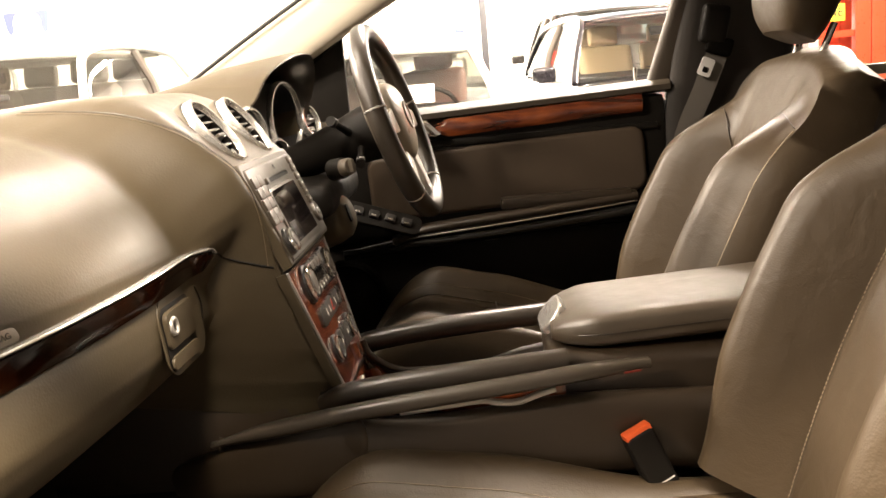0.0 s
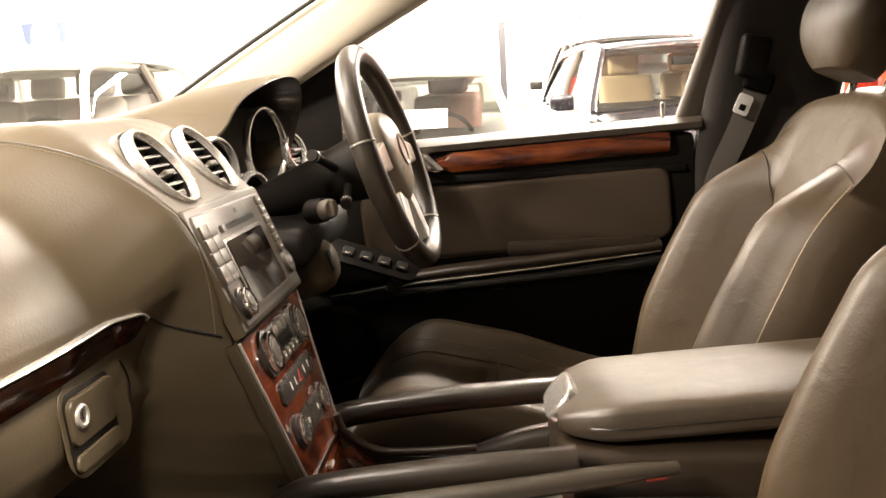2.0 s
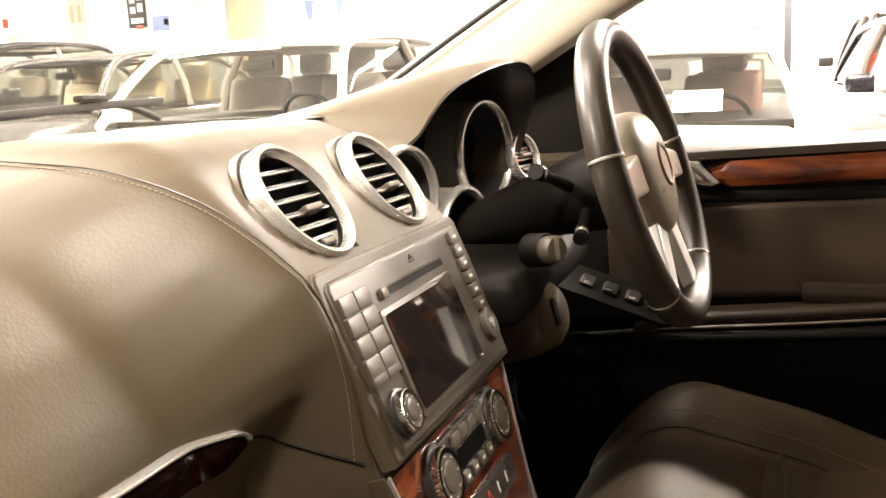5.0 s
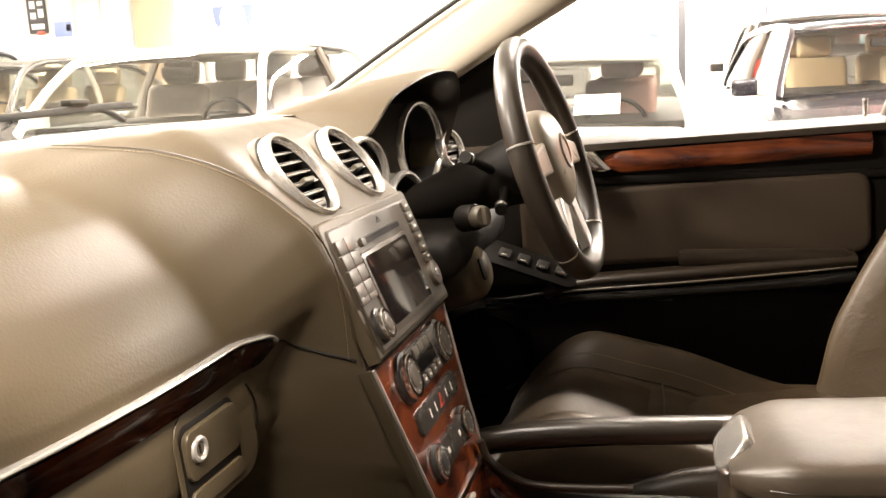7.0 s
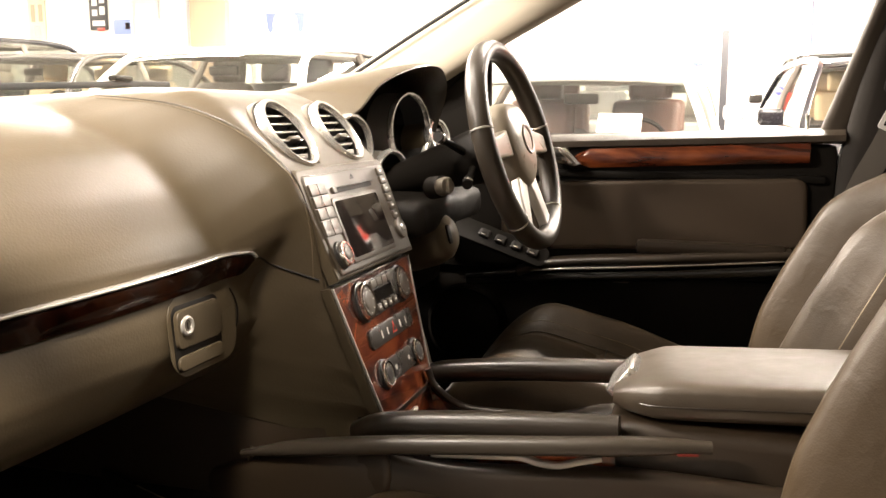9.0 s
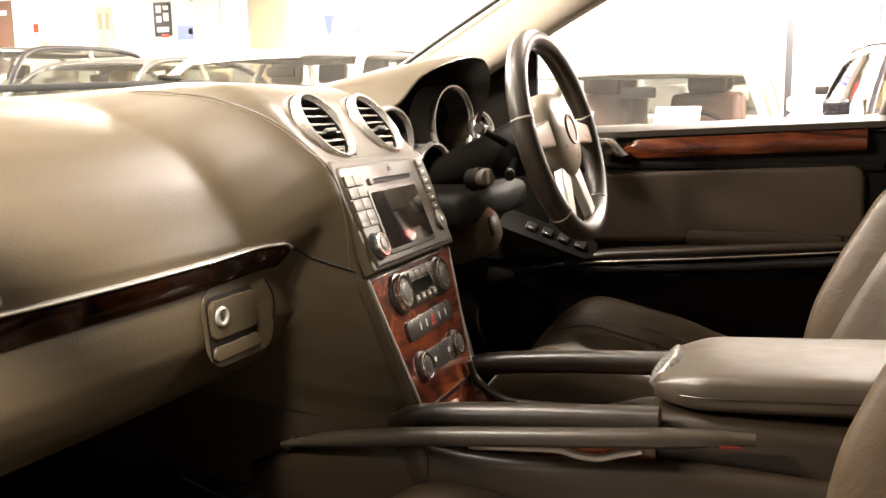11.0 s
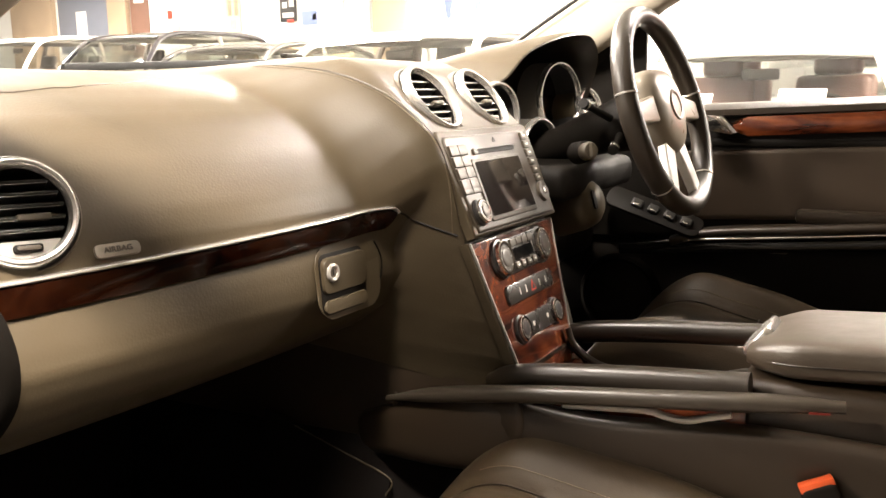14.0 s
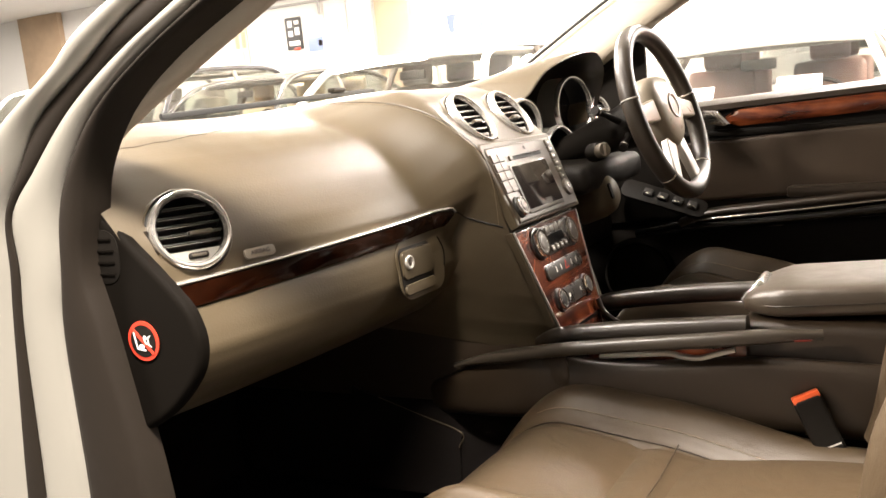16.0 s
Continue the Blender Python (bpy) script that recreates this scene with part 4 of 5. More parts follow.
cowl = facing((-0.055, 0.300, 1.022), (0.2, 1, 0), (-0.3, 0, 1))
part("lower_cowl", lathe([(0.050, -0.05), (0.048, 0.0), (0.042, 0.022), (0.030, 0.034), (0.0, 0.038)], cowl, 32), DASH, cl, "grey-brown rounded cowl under the column")
part("cowl_slot", prism(rounded(0.012, 0.034, 0.005), 0.003, cowl @ off(-0.012, 0.0, 0.036), 0.001), BLACK, cl)
cl.location += Vector((0.0, 0.026, -0.005))
sk.location += Vector((0.030, 0.016, -0.014))

# steering wheel
WC = Vector((0.074, 0.404, 1.180))
tilt = 17
wm = facing(WC, (0.08, 1, 0), (-math.sin(radians(tilt)), 0, math.cos(radians(tilt))))
wheel = thing("steering_wheel", tuple(WC), "dark leather steering wheel with silver spokes and a round hub", "steering wheel")
R, rr = 0.1745, 0.0172
rows = []
for i in range(72):
    a = 2 * math.pi * i / 72
    row = []
    for j in range(14):
        b = 2 * math.pi * j / 14
        row.append(wm @ Vector(((R + rr * math.cos(b)) * math.cos(a), (R + rr * math.cos(b)) * math.sin(a), rr * 1.12 * math.sin(b))))
    rows.append(row)
rows.append(rows[0])
rim = sheet("rim", grid(rows, ring=True), RIM_LEATHER, wheel, "dark leather-wrapped rim")
for a in (170, 10, 228, 312):
    m = wm @ pose(0, 0, 0, 0, 0, a) @ off(R, 0, 0) @ pose(0, 0, 0, 90, 0, 0)
    part("seam_ring", lathe([(rr * 1.02, -0.002), (rr * 1.06, -0.0012), (rr * 1.06, 0.0012), (rr * 1.02, 0.002)], m @ Matrix.Diagonal((1, 1.12, 1, 1)), 20), SATIN, rim)
HUB_LINE = spline([(-0.080, 0.022, 0), (-0.068, 0.056, 0), (-0.036, 0.076, 0), (0.036, 0.076, 0), (0.068, 0.056, 0), (0.080, 0.022, 0), (0.070, -0.028, 0), (0.045, -0.064, 0), (0.0, -0.080, 0), (-0.045, -0.064, 0), (-0.070, -0.028, 0), (-0.080, 0.022, 0)], 61)[:60]
rows = []
for q in range(12):
    f_, z_ = ((1.0, -0.040), (1.0, -0.012), (0.985, -0.003), (0.95, 0.004), (0.89, 0.010), (0.80, 0.0145), (0.68, 0.018), (0.54, 0.0205), (0.40, 0.022), (0.26, 0.0228), (0.12, 0.0232), (0.03, 0.0233))[q]
    rows.append([wm @ Vector((p.x * f_, p.y * f_, z_)) for p in HUB_LINE])
hub = sheet("hub_pad", grid(rows, ring=True, caps=True), HUB, wheel, "grey-brown padded airbag cover")
em = wm @ off(0, 0.005, 0.0215)
part("hub_emblem", lathe([(0.0, 0.0015), (0.021, 0.0012), (0.0225, 0.003), (0.026, 0.0035), (0.0285, 0.0)], em, 36), HUB, hub, "plain round embossed disc")
for s in (-1, 1):
    part("spoke", prism([(s * 0.065, 0.028), (s * 0.172, 0.012), (s * 0.172, -0.022), (s * 0.062, -0.020)][::-s], 0.022, wm @ off(0, 0, -0.012), 0.006, 3), HUB, wheel, "grey-brown side spoke")
    part("lower_spoke", prism([(s * 0.010, -0.070), (s * 0.048, -0.055), (s * 0.082, -0.152), (s * 0.052, -0.164)][::s], 0.016, wm @ off(0, 0, -0.012), 0.005, 3), BRIGHT, wheel, "bright silver lower spoke")
part("column", lathe([(0.048, -0.02), (0.055, -0.05), (0.044, -0.12), (0.028, -0.26)], wm, 32), BLACK, wheel, "black column shroud")
for a, z, ln in ((164, -0.085, 0.155), (205, -0.075, 0.11)):
    m = wm @ off(0, 0, z) @ pose(0, 0, 0, 0, 0, a)
    st = part("stalk", lathe([(0.007, 0.05), (0.006, ln - 0.03), (0.009, ln - 0.02), (0.009, ln), (0, ln)], m @ pose(0, 0, 0, 0, 90, 0), 16), BLACK, wheel, "black control stalk")
    part("stalk_band", lathe([(0.0095, ln - 0.012), (0.0095, ln - 0.006)], m @ pose(0, 0, 0, 0, 90, 0), 16), SATIN, st)

# ---------------------------------------------------------------- centre console
con = thing("centre_console", (0.25, 0, 0.52), "dark centre console with padded rails, wood tray and leather armrest", "centre console")
part("tunnel", span(-0.73, 0.70, -0.125, 0.125, 0.50, 0.70, 0.04, 3), FABRIC, con, "carpeted tunnel under the console")
part("rear_box", span(0.30, 0.72, -0.118, 0.118, 0.60, 0.860, 0.02, 3), DASH_LOW, con, "dark storage box under the armrest")
for s in (-1, 1):
    path = spline([(-0.02, s * 0.128, 0.815), (0.02, s * 0.134, 0.832), (0.15, s * 0.136, 0.847), (0.32, s * 0.134, 0.858)], 20)
    sheet("padded_rail", sweep(path, [(x * 0.040, y * 0.034) for x, y in rounded(1, 1, 0.42, 4)]), RAIL, con, "padded leather rail")
    sheet("inner_wall", sweep(spline([(-0.03, s * 0.104, 0.77), (0.04, s * 0.105, 0.77 - 0.045 * (s > 0)), (0.15, s * 0.106, 0.785 - 0.075 * (s > 0)), (0.32, s * 0.104, 0.79 - 0.075 * (s > 0))], 14), [(x * 0.016, y * 0.13) for x, y in rounded(1, 1, 0.2, 2)]), BLACK, con)
    path = spline([(-0.180, s * 0.150, 0.778), (-0.10, s * 0.170, 0.800), (0.05, s * 0.180, 0.825), (0.25, s * 0.172, 0.843), (0.37, s * 0.158, 0.851), (0.428, s * 0.150, 0.853)], 34)
    sc = [(0.40 + 0.60 * smooth01(i / 9)) * (0.62 + 0.38 * smooth01((33 - i) / 10)) for i in range(34)]
    if s < 0:
        sheet("grab_handle", sweep(path, [(x * 0.030, y * 0.022) for x, y in rounded(1, 1, 0.42, 4)], scale=sc), HANDLE, con, "smooth grey-brown grab handle")
        low = spline([(-0.172, 0, 0.779), (-0.142, 0, 0.766), (-0.093, 0, 0.750), (-0.03, 0, 0.742), (0.030, 0, 0.742)], 24)
        rows = []
        for q in range(24):
            b = low[q]
            tq = min(path, key=lambda p: abs(p.x - b.x))
            y = tq.y + 0.006
            rows.append([Vector((b.x + 0.012 * j * (q / 23) * (4 - j) / 4, y + 0.004 * j * (4 - j) * -0.4, b.z + (tq.z - 0.004 - b.z) * j / 4)) for j in range(5)])
        thick(sheet("handle_fin", grid(rows), DASH_LOW, con, "dark fin that carries the handle's front end"), 0.010)
    dip = 0.035 * (s > 0)
    path = spline([(-0.25, s * 0.100, 0.70), (-0.14, s * 0.150, 0.736), (-0.02, s * 0.158, 0.757 - dip), (0.06, s * 0.152, 0.745 - dip), (0.16, s * 0.148, 0.742 - dip), (0.32, s * 0.135, 0.752), (0.50, s * 0.122, 0.745), (0.72, s * 0.115, 0.74)], 26)
    sheet("side_panel", sweep(path, [(x * 0.045, y * 0.115) for x, y in rounded(1, 1, 0.35, 4)], scale=[0.55 + 0.45 * smooth01(i / 7) for i in range(26)]), DASH_LOW, con, "dark console side below the handle")
    if s < 0:
        sheet("tray_edge", sweep([(0.0, s * 0.126, 0.800), (0.15, s * 0.128, 0.808), (0.315, s * 0.126, 0.818)], [(x * 0.010, y * 0.052) for x, y in rounded(1, 1, 0.1, 2)]), WOOD, con, "burl wood tray edge")
        path = spline([(0.085, s * 0.140, 0.803), (0.16, s * 0.142, 0.810), (0.20, s * 0.143, 0.813), (0.222, s * 0.144, 0.809), (0.248, s * 0.144, 0.808), (0.275, s * 0.143, 0.816), (0.30, s * 0.140, 0.822)], 30)
        sheet("tray_chrome", sweep(path, [(x * 0.014, y * 0.0085) for x, y in rounded(1, 1, 0.4, 2)]), BRIGHT, con, "curved chrome tray edging")
        # red reflection under the handle's tip, modelled as a thin coloured bar
        part("tip_glint", prism(rounded(0.024, 0.003, 0.0012), 0.0012, facing((0.402, s * 0.1690, 0.8475), (1, 0.2, 0.02), (0, 0.3, 1)), 0.0008), RED_GLINT, con)
rows = []
for i in range(17):
    t = i / 16
    x = -0.005 + 0.32 * t
    z = 0.79 - 0.075 * smooth01(t * 3) + 0.01 * t
    rows.append([(x, -0.10, z + 0.03), (x, -0.085, z), (x, 0, z - 0.006), (x, 0.085, z), (x, 0.10, z + 0.03)])
sheet("tray_frame", sweep(spline([(0.010, 0.082, 0.850), (0.022, 0.084, 0.822), (0.060, 0.086, 0.796), (0.11, 0.086, 0.791), (0.20, 0.086, 0.794)], 24), [(x * 0.012, y * 0.010) for x, y in rounded(1, 1, 0.4, 3)]), RAIL, con, "dark curved frame of the tray")
tr = sheet("wood_tray", grid(rows), WOOD, con, "glossy burl wood tray")
thick(tr, 0.01)
for x in (0.10, 0.20):
    part("cup_ring", lathe([(0.038, -0.02), (0.040, 0.006), (0.043, 0.007), (0.044, 0.0)], off(x, -0.03 + 0.04 * (x > 0.15), 0.725), 36), DARK_BUTTON, con, "dark cup holder ring")
flap = part("carpet_flap", prism([(-0.42, 0.52), (-0.20, 0.52), (-0.196, 0.615), (-0.188, 0.645), (-0.272, 0.674), (-0.352, 0.70), (-0.42, 0.72)], 0.006, facing((0, -0.128, 0), (1, 0, 0), (0, 0, 1)), 0.003), FABRIC, con, "dark carpet flap beside the tunnel")
sheet("flap_piping", sweep(spline([(-0.36, -0.1345, 0.703), (-0.272, -0.1345, 0.675), (-0.190, -0.1345, 0.647), (-0.197, -0.1345, 0.618)], 20), circle(0.0013, 6), up=(0, 1, 0)), DASH, flap, "pale piping on the carpet edge")
# armrest lid
rows = []
for i in range(25):
    t = i / 24
    x = 0.305 + 0.42 * t
    e = math.sqrt(min(1.0, t * 7 + 0.02)) * math.sqrt(min(1.0, (1 - t) * 9 + 0.05))
    w = 0.112 * (0.62 + 0.38 * e)
    zb = 0.857 + 0.022 * t + 0.014 * (1 - e)
    zt = zb + 0.054 * (0.30 + 0.70 * e)
    row = []
    for j in range(32):
        a = 2 * math.pi * j / 32
        cx, sz = math.cos(a), math.sin(a)
        px = math.copysign(abs(cx) ** 0.36, cx) * w
        pz = (zb + zt) / 2 + math.copysign(abs(sz) ** 0.46, sz) * (zt - zb) / 2
        row.append((x, px, pz))
    rows.append(row)
arm = sheet("armrest", grid(rows, ring=True, caps=True), ARM_LEATHER, con, "padded leather armrest lid")
part("armrest_button", prism(rounded(0.100, 0.050, 0.020), 0.012, facing((0.315, 0.004, 0.886), (0.0, -1, 0), (0.66, 0, 0.75)), 0.006, 4), SATIN, arm, "bright chrome release button")
for s in (-1, 1):
    sheet("armrest_stitch", sweep(spline([(0.34, s * 0.103, 0.883), (0.38, s * 0.1125, 0.885), (0.52, s * 0.113, 0.893), (0.70, s * 0.111, 0.901)], 12), circle(0.0009, 6)), RAIL, arm)


# ---------------------------------------------------------------- seats
def seat(name, yc, lab, lift=0.0, aft=0.0, nose=-0.02, head=(0.620, -0.012), tilt=24, tall=0.645):
    """A leather front seat: bolstered cushion, backrest with panels, headrest on posts."""
    st = thing(name, (0.35, yc, 0.50), lab, "car seat", "front seats")
    # cushion
    rows = []
    for i in range(41):
        t = i / 40
        x = nose + (0.565 - nose) * t
        row = []
        for j in range(65):
            u = j / 64 * 2 - 1
            y = u * 0.265
            drop = max(0.0, 1 - (x - nose) / 0.155) ** 2
            mid = 0.745 + lift - (0.075 + 0.4 * lift) * t - 0.02 * math.sin(math.pi * t)
            bol = 0.056 * math.exp(-((abs(u) - 0.80) / 0.20) ** 2) * smooth01(0.35 + t * 2.0)
            edge = -0.13 * max(0.0, (abs(u) - 0.84) / 0.16) ** 2.2
            groove = -0.010 * math.exp(-((abs(u) - 0.55) / 0.03) ** 2) - 0.008 * math.exp(-((t - 0.42) / 0.02) ** 2) * (abs(u) < 0.55)
            z = mid + bol + edge + groove - drop * 0.125 - 0.036 * smooth01((t - 0.45) / 0.4)
            row.append((x - 0.02 * (1 - u * u), yc + y, z))
        rows.append(row)
    top = rows
    v, f = grid(top)
    cu = sheet("cushion", (v, f), LEATHER, st, "smooth leather seat cushion with side bolsters")
    thick(cu, 0.05)
    part("cushion_base", span(nose + 0.05, 0.56, yc - 0.25, yc + 0.25, 0.56, 0.68 + lift * 0.8, 0.03, 3), LEATHER, st)
    part("seat_rail", span(0.05, 0.60, yc - 0.22, yc + 0.22, 0.502, 0.56, 0.01), BLACK, st)
    sheet("cushion_seam", sweep(spline([(0.232, yc - 0.14, 0.702 + lift * 0.83), (0.236, yc, 0.7005 + lift * 0.83), (0.232, yc + 0.14, 0.702 + lift * 0.83)], 9), circle(0.0012, 6)), DASH_LOW, cu)
    for sd in (-1, 1):
        k = 32 + sd * 18
        sheet("cushion_seam", sweep([Vector(r[k]) + Vector((0, 0, 0.0015)) for r in rows[5:]], circle(0.0013, 6)), DASH_LOW, cu)
        line = spline([Vector(r[k + sd * 2]) + Vector((0, 0, 0.0006)) for r in rows[6:39]], 110)
        tagged(part("stitching", joined(*[prism(rounded(0.0036, 0.0012, 0.0004, 2), 0.0008, facing(line[i], line[i + 1] - line[i], (0, 1, 0))) for i in range(0, 108)]), STITCH, cu, "tan stitches on the cushion"), kind="stuff")
    # backrest: s runs up from the cushion, lean to the back
    base, lean = Vector((0.56 + aft, yc, 0.70)), radians(tilt)
    up, back = Vector((math.sin(lean), 0, math.cos(lean))), Vector((math.cos(lean), 0, -math.sin(lean)))

    def half(s):
        return 0.262 - 0.014 * smooth01((s - 0.36) / 0.12) - 0.020 * smooth01((s - 0.47) / 0.13)

    def front(s, u):
        b = 0.105 * smooth01((abs(u) - 0.48) / 0.26) * smooth01((0.56 - s) / 0.22) * (0.84 + 0.26 * smooth01((s + 0.02) / 0.18) - 0.10 * smooth01((s - 0.2) / 0.2))
        b *= 1 - 0.55 * smooth01((abs(u) - 0.80) / 0.2)
        g = 0.012 * math.exp(-((abs(u) - 0.50) / 0.035) ** 2) * (s < 0.42) + 0.010 * math.exp(-((s - 0.385) / 0.012) ** 2) * (abs(u) < 0.6)
        d = -b + g - 0.012 * math.sin(math.pi * min(1, s / 0.4)) * (abs(u) < 0.5)
        d += 0.05 * smooth01((s - (tall - 0.062)) / 0.045)
        return d

    def skin(s, u, proud=0.0):
        fall = 0.050 * abs(u) ** 3.5 * smooth01((s - 0.36) / (tall - 0.38))
        return base + up * (s - fall) + back * (front(s, u) - proud) + Vector((0, u * half(s), 0))

    rows = []
    for i in range(37):
        s = -0.02 + tall * i / 36
        row = []
        for j in range(41):
            u = j / 40 * 2 - 1
            row.append(skin(s, u))
        low = s - 0.050 * smooth01((s - 0.36) / (tall - 0.38))
        sb = max(0.05, front(s, 1.0) + 0.035)
        row.append(base + up * low + back * sb + Vector((0, half(s) + 0.004, 0)))
        row.append(base + up * low + back * 0.11 + Vector((0, half(s) * 0.92, 0)))
        row.append(base + up * s + back * 0.125 + Vector((0, 0, 0)))
        row.append(base + up * low + back * 0.11 + Vector((0, -half(s) * 0.92, 0)))
        row.append(base + up * low + back * sb + Vector((0, -half(s) - 0.004, 0)))
        rows.append(row)
    bk = sheet("backrest", grid(rows, ring=True, caps=True), LEATHER, st, "leather backrest with deep side bolsters", 60)
    for sd in (-1, 1):
        pts = [skin(s, sd * 0.985, 0.001) for s in [0.02 + 0.45 * k / 20 for k in range(21)]]
        sheet("side_piping", sweep(pts, circle(0.0015, 6), up=(0, 1, 0)), STITCH, bk)
        pts = [skin(s, sd * 0.50, 0.002) for s in [0.0 + 0.385 * k / 16 for k in range(17)]]
        sheet("panel_seam", sweep(pts, circle(0.0012, 6), up=(0, 1, 0)), DASH_LOW, bk)
        pts = [skin(s, sd * 0.44, 0.0006) for s in [0.0 + 0.375 * k / 60 for k in range(61)]]
        tagged(part("stitching", joined(*[prism(rounded(0.0042, 0.0013, 0.0004, 2), 0.0008, facing(pts[i], pts[i + 1] - pts[i], (0, 1, 0))) for i in range(0, 60)]), STITCH, bk, "tan stitches on the backrest panel"), kind="stuff")
    for sd in (-1, 1):
        pts = spline([skin(s, sd * u, 0.002) for u, s in ((0.50, 0.385), (0.54, 0.43), (0.62, 0.465), (0.78, 0.485), (0.97, 0.475))], 20)
        sheet("shoulder_seam", sweep(pts, circle(0.0011, 6), up=(1, 0, 0)), DASH_LOW, bk)
    pts = [skin(0.385, u, 0.002) for u in [-0.5 + k / 12 for k in range(13)]]
    sheet("yoke_seam", sweep(pts, circle(0.0012, 6), up=(0, 0, 1)), DASH_LOW, bk)
    for sd in (-1, 1):
        a = base + up * (head[0] - 0.05) + back * (head[1] + 0.045) + Vector((0, sd * 0.07, 0))
        sheet("headrest_post", sweep([a, a + up * 0.09], circle(0.0065, 12), up=(0, 1, 0)), CHROME, st, "chrome headrest post")
    rows = []
    hb = base + up * head[0] + back * head[1]
    for i in range(17):
        t = i / 16
        e = math.sin(math.pi * (0.08 + 0.84 * t)) ** 0.38
        row = []
        for j in range(24):
            a = 2 * math.pi * j / 24
            cx, sy = math.cos(a), math.sin(a)
            row.append(hb + up * (0.185 * t) + back * (math.copysign(abs(cx) ** 0.6, cx) * 0.058 * e + 0.02 * (t - 0.5) ** 2 * 4 - 0.02) + Vector((0, math.copysign(abs(sy) ** 0.55, sy) * 0.135 * e, 0)))
        rows.append(row)
    sheet("headrest", grid(rows, ring=True, caps=True), LEATHER, st, "padded leather headrest")
    return st


seat("driver_car_seat", 0.400, "dark leather driver's seat with stitched bolsters and headrest", 0.10)
seat("passenger_car_seat", -0.385, "dark leather passenger seat beside the open door", 0.0, 0.01, -0.085, (0.560, -0.035), 22.5, 0.595)

# belt buckle by the passenger seat, belts
bk = thing("belt_buckle", (0.43, -0.15, 0.66), "black seat belt buckle with a red release button", "seat belt buckle")
bm_ = facing((0.426, -0.156, 0.700), (0.9, 0.25, 0.38), (-0.42, 0, 1))
part("body", prism(rounded(0.042, 0.125, 0.008, cy=0.005), 0.024, bm_, 0.006, 3), BLACK, bk)
part("release_button", box(0.040, 0.011, 0.021, bm_ @ off(0, 0.0665, 0.012), 0.003), ORANGE_RED, bk, "orange-red release button")
for q in range(5):
    part("label_bar", prism(rounded(0.030 - 0.004 * (q % 2), 0.0022, 0.0006, 2), 0.0004, bm_ @ off(0.002, -0.010 - 0.0085 * q, 0.0241)), PRINT, bk)
part("stem", box(0.03, 0.14, 0.012, bm_ @ off(0, -0.12, 0.012), 0.004), BLACK, bk)
blt = thing("driver_belt", (0.78, 0.70, 0.9), "grey seat belt hanging from the dark pillar", "seat belt")
guide = part("belt_guide", box(0.06, 0.035, 0.085, off(0.762, 0.692, 1.330) @ pose(0, 0, 0, 0, 12, 0), 0.014, 3), BLACK, blt, "black belt guide")
part("guide_loop", box(0.058, 0.022, 0.040, off(0.770, 0.688, 1.283) @ pose(0, 0, 0, 0, 18, 0), 0.010, 3), CAP, guide)
path = spline([(0.775, 0.690, 1.29), (0.735, 0.700, 1.19), (0.690, 0.712, 1.08), (0.668, 0.725, 0.92), (0.660, 0.73, 0.75)], 16)
sheet("webbing", sweep(path, [(x * 0.047, y * 0.002) for x, y in rounded(1, 1, 0.4, 2)], up=(0, 1, 0)), WEB, blt, "grey woven webbing")
tg = facing((0.738, 0.682, 1.240), (1, 0.1, -0.45), (0.45, 0, 1))
tng = part("belt_tongue", prism(rounded(0.030, 0.040, 0.006), 0.004, tg, 0.001), WHITE, blt, "pale metal belt tongue")
part("tongue_hole", prism(rounded(0.013, 0.012, 0.002), 0.001, tg @ off(0, -0.006, 0.0041)), BLACK, tng)
pbl = thing("passenger_belt", (0.70, -0.63, 0.7), "seat belt with a pale tongue beside the passenger seat", "seat belt")
part("tongue", prism(rounded(0.045, 0.055, 0.008), 0.005, facing((0.567, -0.648, 0.885), (1, 0.1, 0.35), (-0.35, -0.1, 1)), 0.001), SILVER_PLASTIC, pbl, "pale belt tongue")
part("tongue_slot", prism(rounded(0.016, 0.014, 0.002), 0.0012, facing((0.567, -0.648, 0.885), (1, 0.1, 0.35), (-0.35, -0.1, 1)) @ off(0, 0.006, 0.0052)), BLACK, pbl)
path = spline([(0.86, -0.715, 1.35), (0.74, -0.69, 1.08), (0.60, -0.657, 0.93), (0.57, -0.655, 0.86), (0.66, -0.68, 0.62)], 16)
sheet("webbing", sweep(path, [(x * 0.047, y * 0.002) for x, y in rounded(1, 1, 0.4, 2)], up=(0, 1, 0)), WEB, pbl)

blt.location += OUT
# the car stands a little lower on its far side
for ob in list(scene.objects):
    if ob.parent is None and ob.type in ("MESH", "EMPTY"):
        ob.matrix_basis = LEAN_CAR @ ob.matrix_basis

# ---------------------------------------------------------------- showroom hall
# floor colour kept low to hold back light bounced up into the cabin
FLOOR_MAT = material("low_bounce_floor", (0.055, 0.052, 0.05), 0.35, vary=0.15, vary_size=1.2)
WALL_MAT = material("white_wall_paint", (0.84, 0.83, 0.80), 0.8, vary=0.03, vary_size=0.6)
LOW_BOUNCE_WALL = material("low_bounce_grey", (0.14, 0.135, 0.13), 0.8)
CEIL_MAT = material("white_ceiling", (0.82, 0.81, 0.78), 0.85, vary=0.03)
TIMBER = material("pale_brown_timber", (0.46, 0.34, 0.23), 0.55, vary=0.2, vary_size=3)
PALE_BLUE = material("pale_blue_panel", (0.45, 0.6, 0.75), 0.6)
BLUE = material("blue_print", (0.10, 0.13, 0.5), 0.5)
DARK_PRINT = material("dark_print", (0.03, 0.03, 0.035), 0.5)
YELLOW = material("yellow_sign", (0.8, 0.6, 0.05), 0.5)
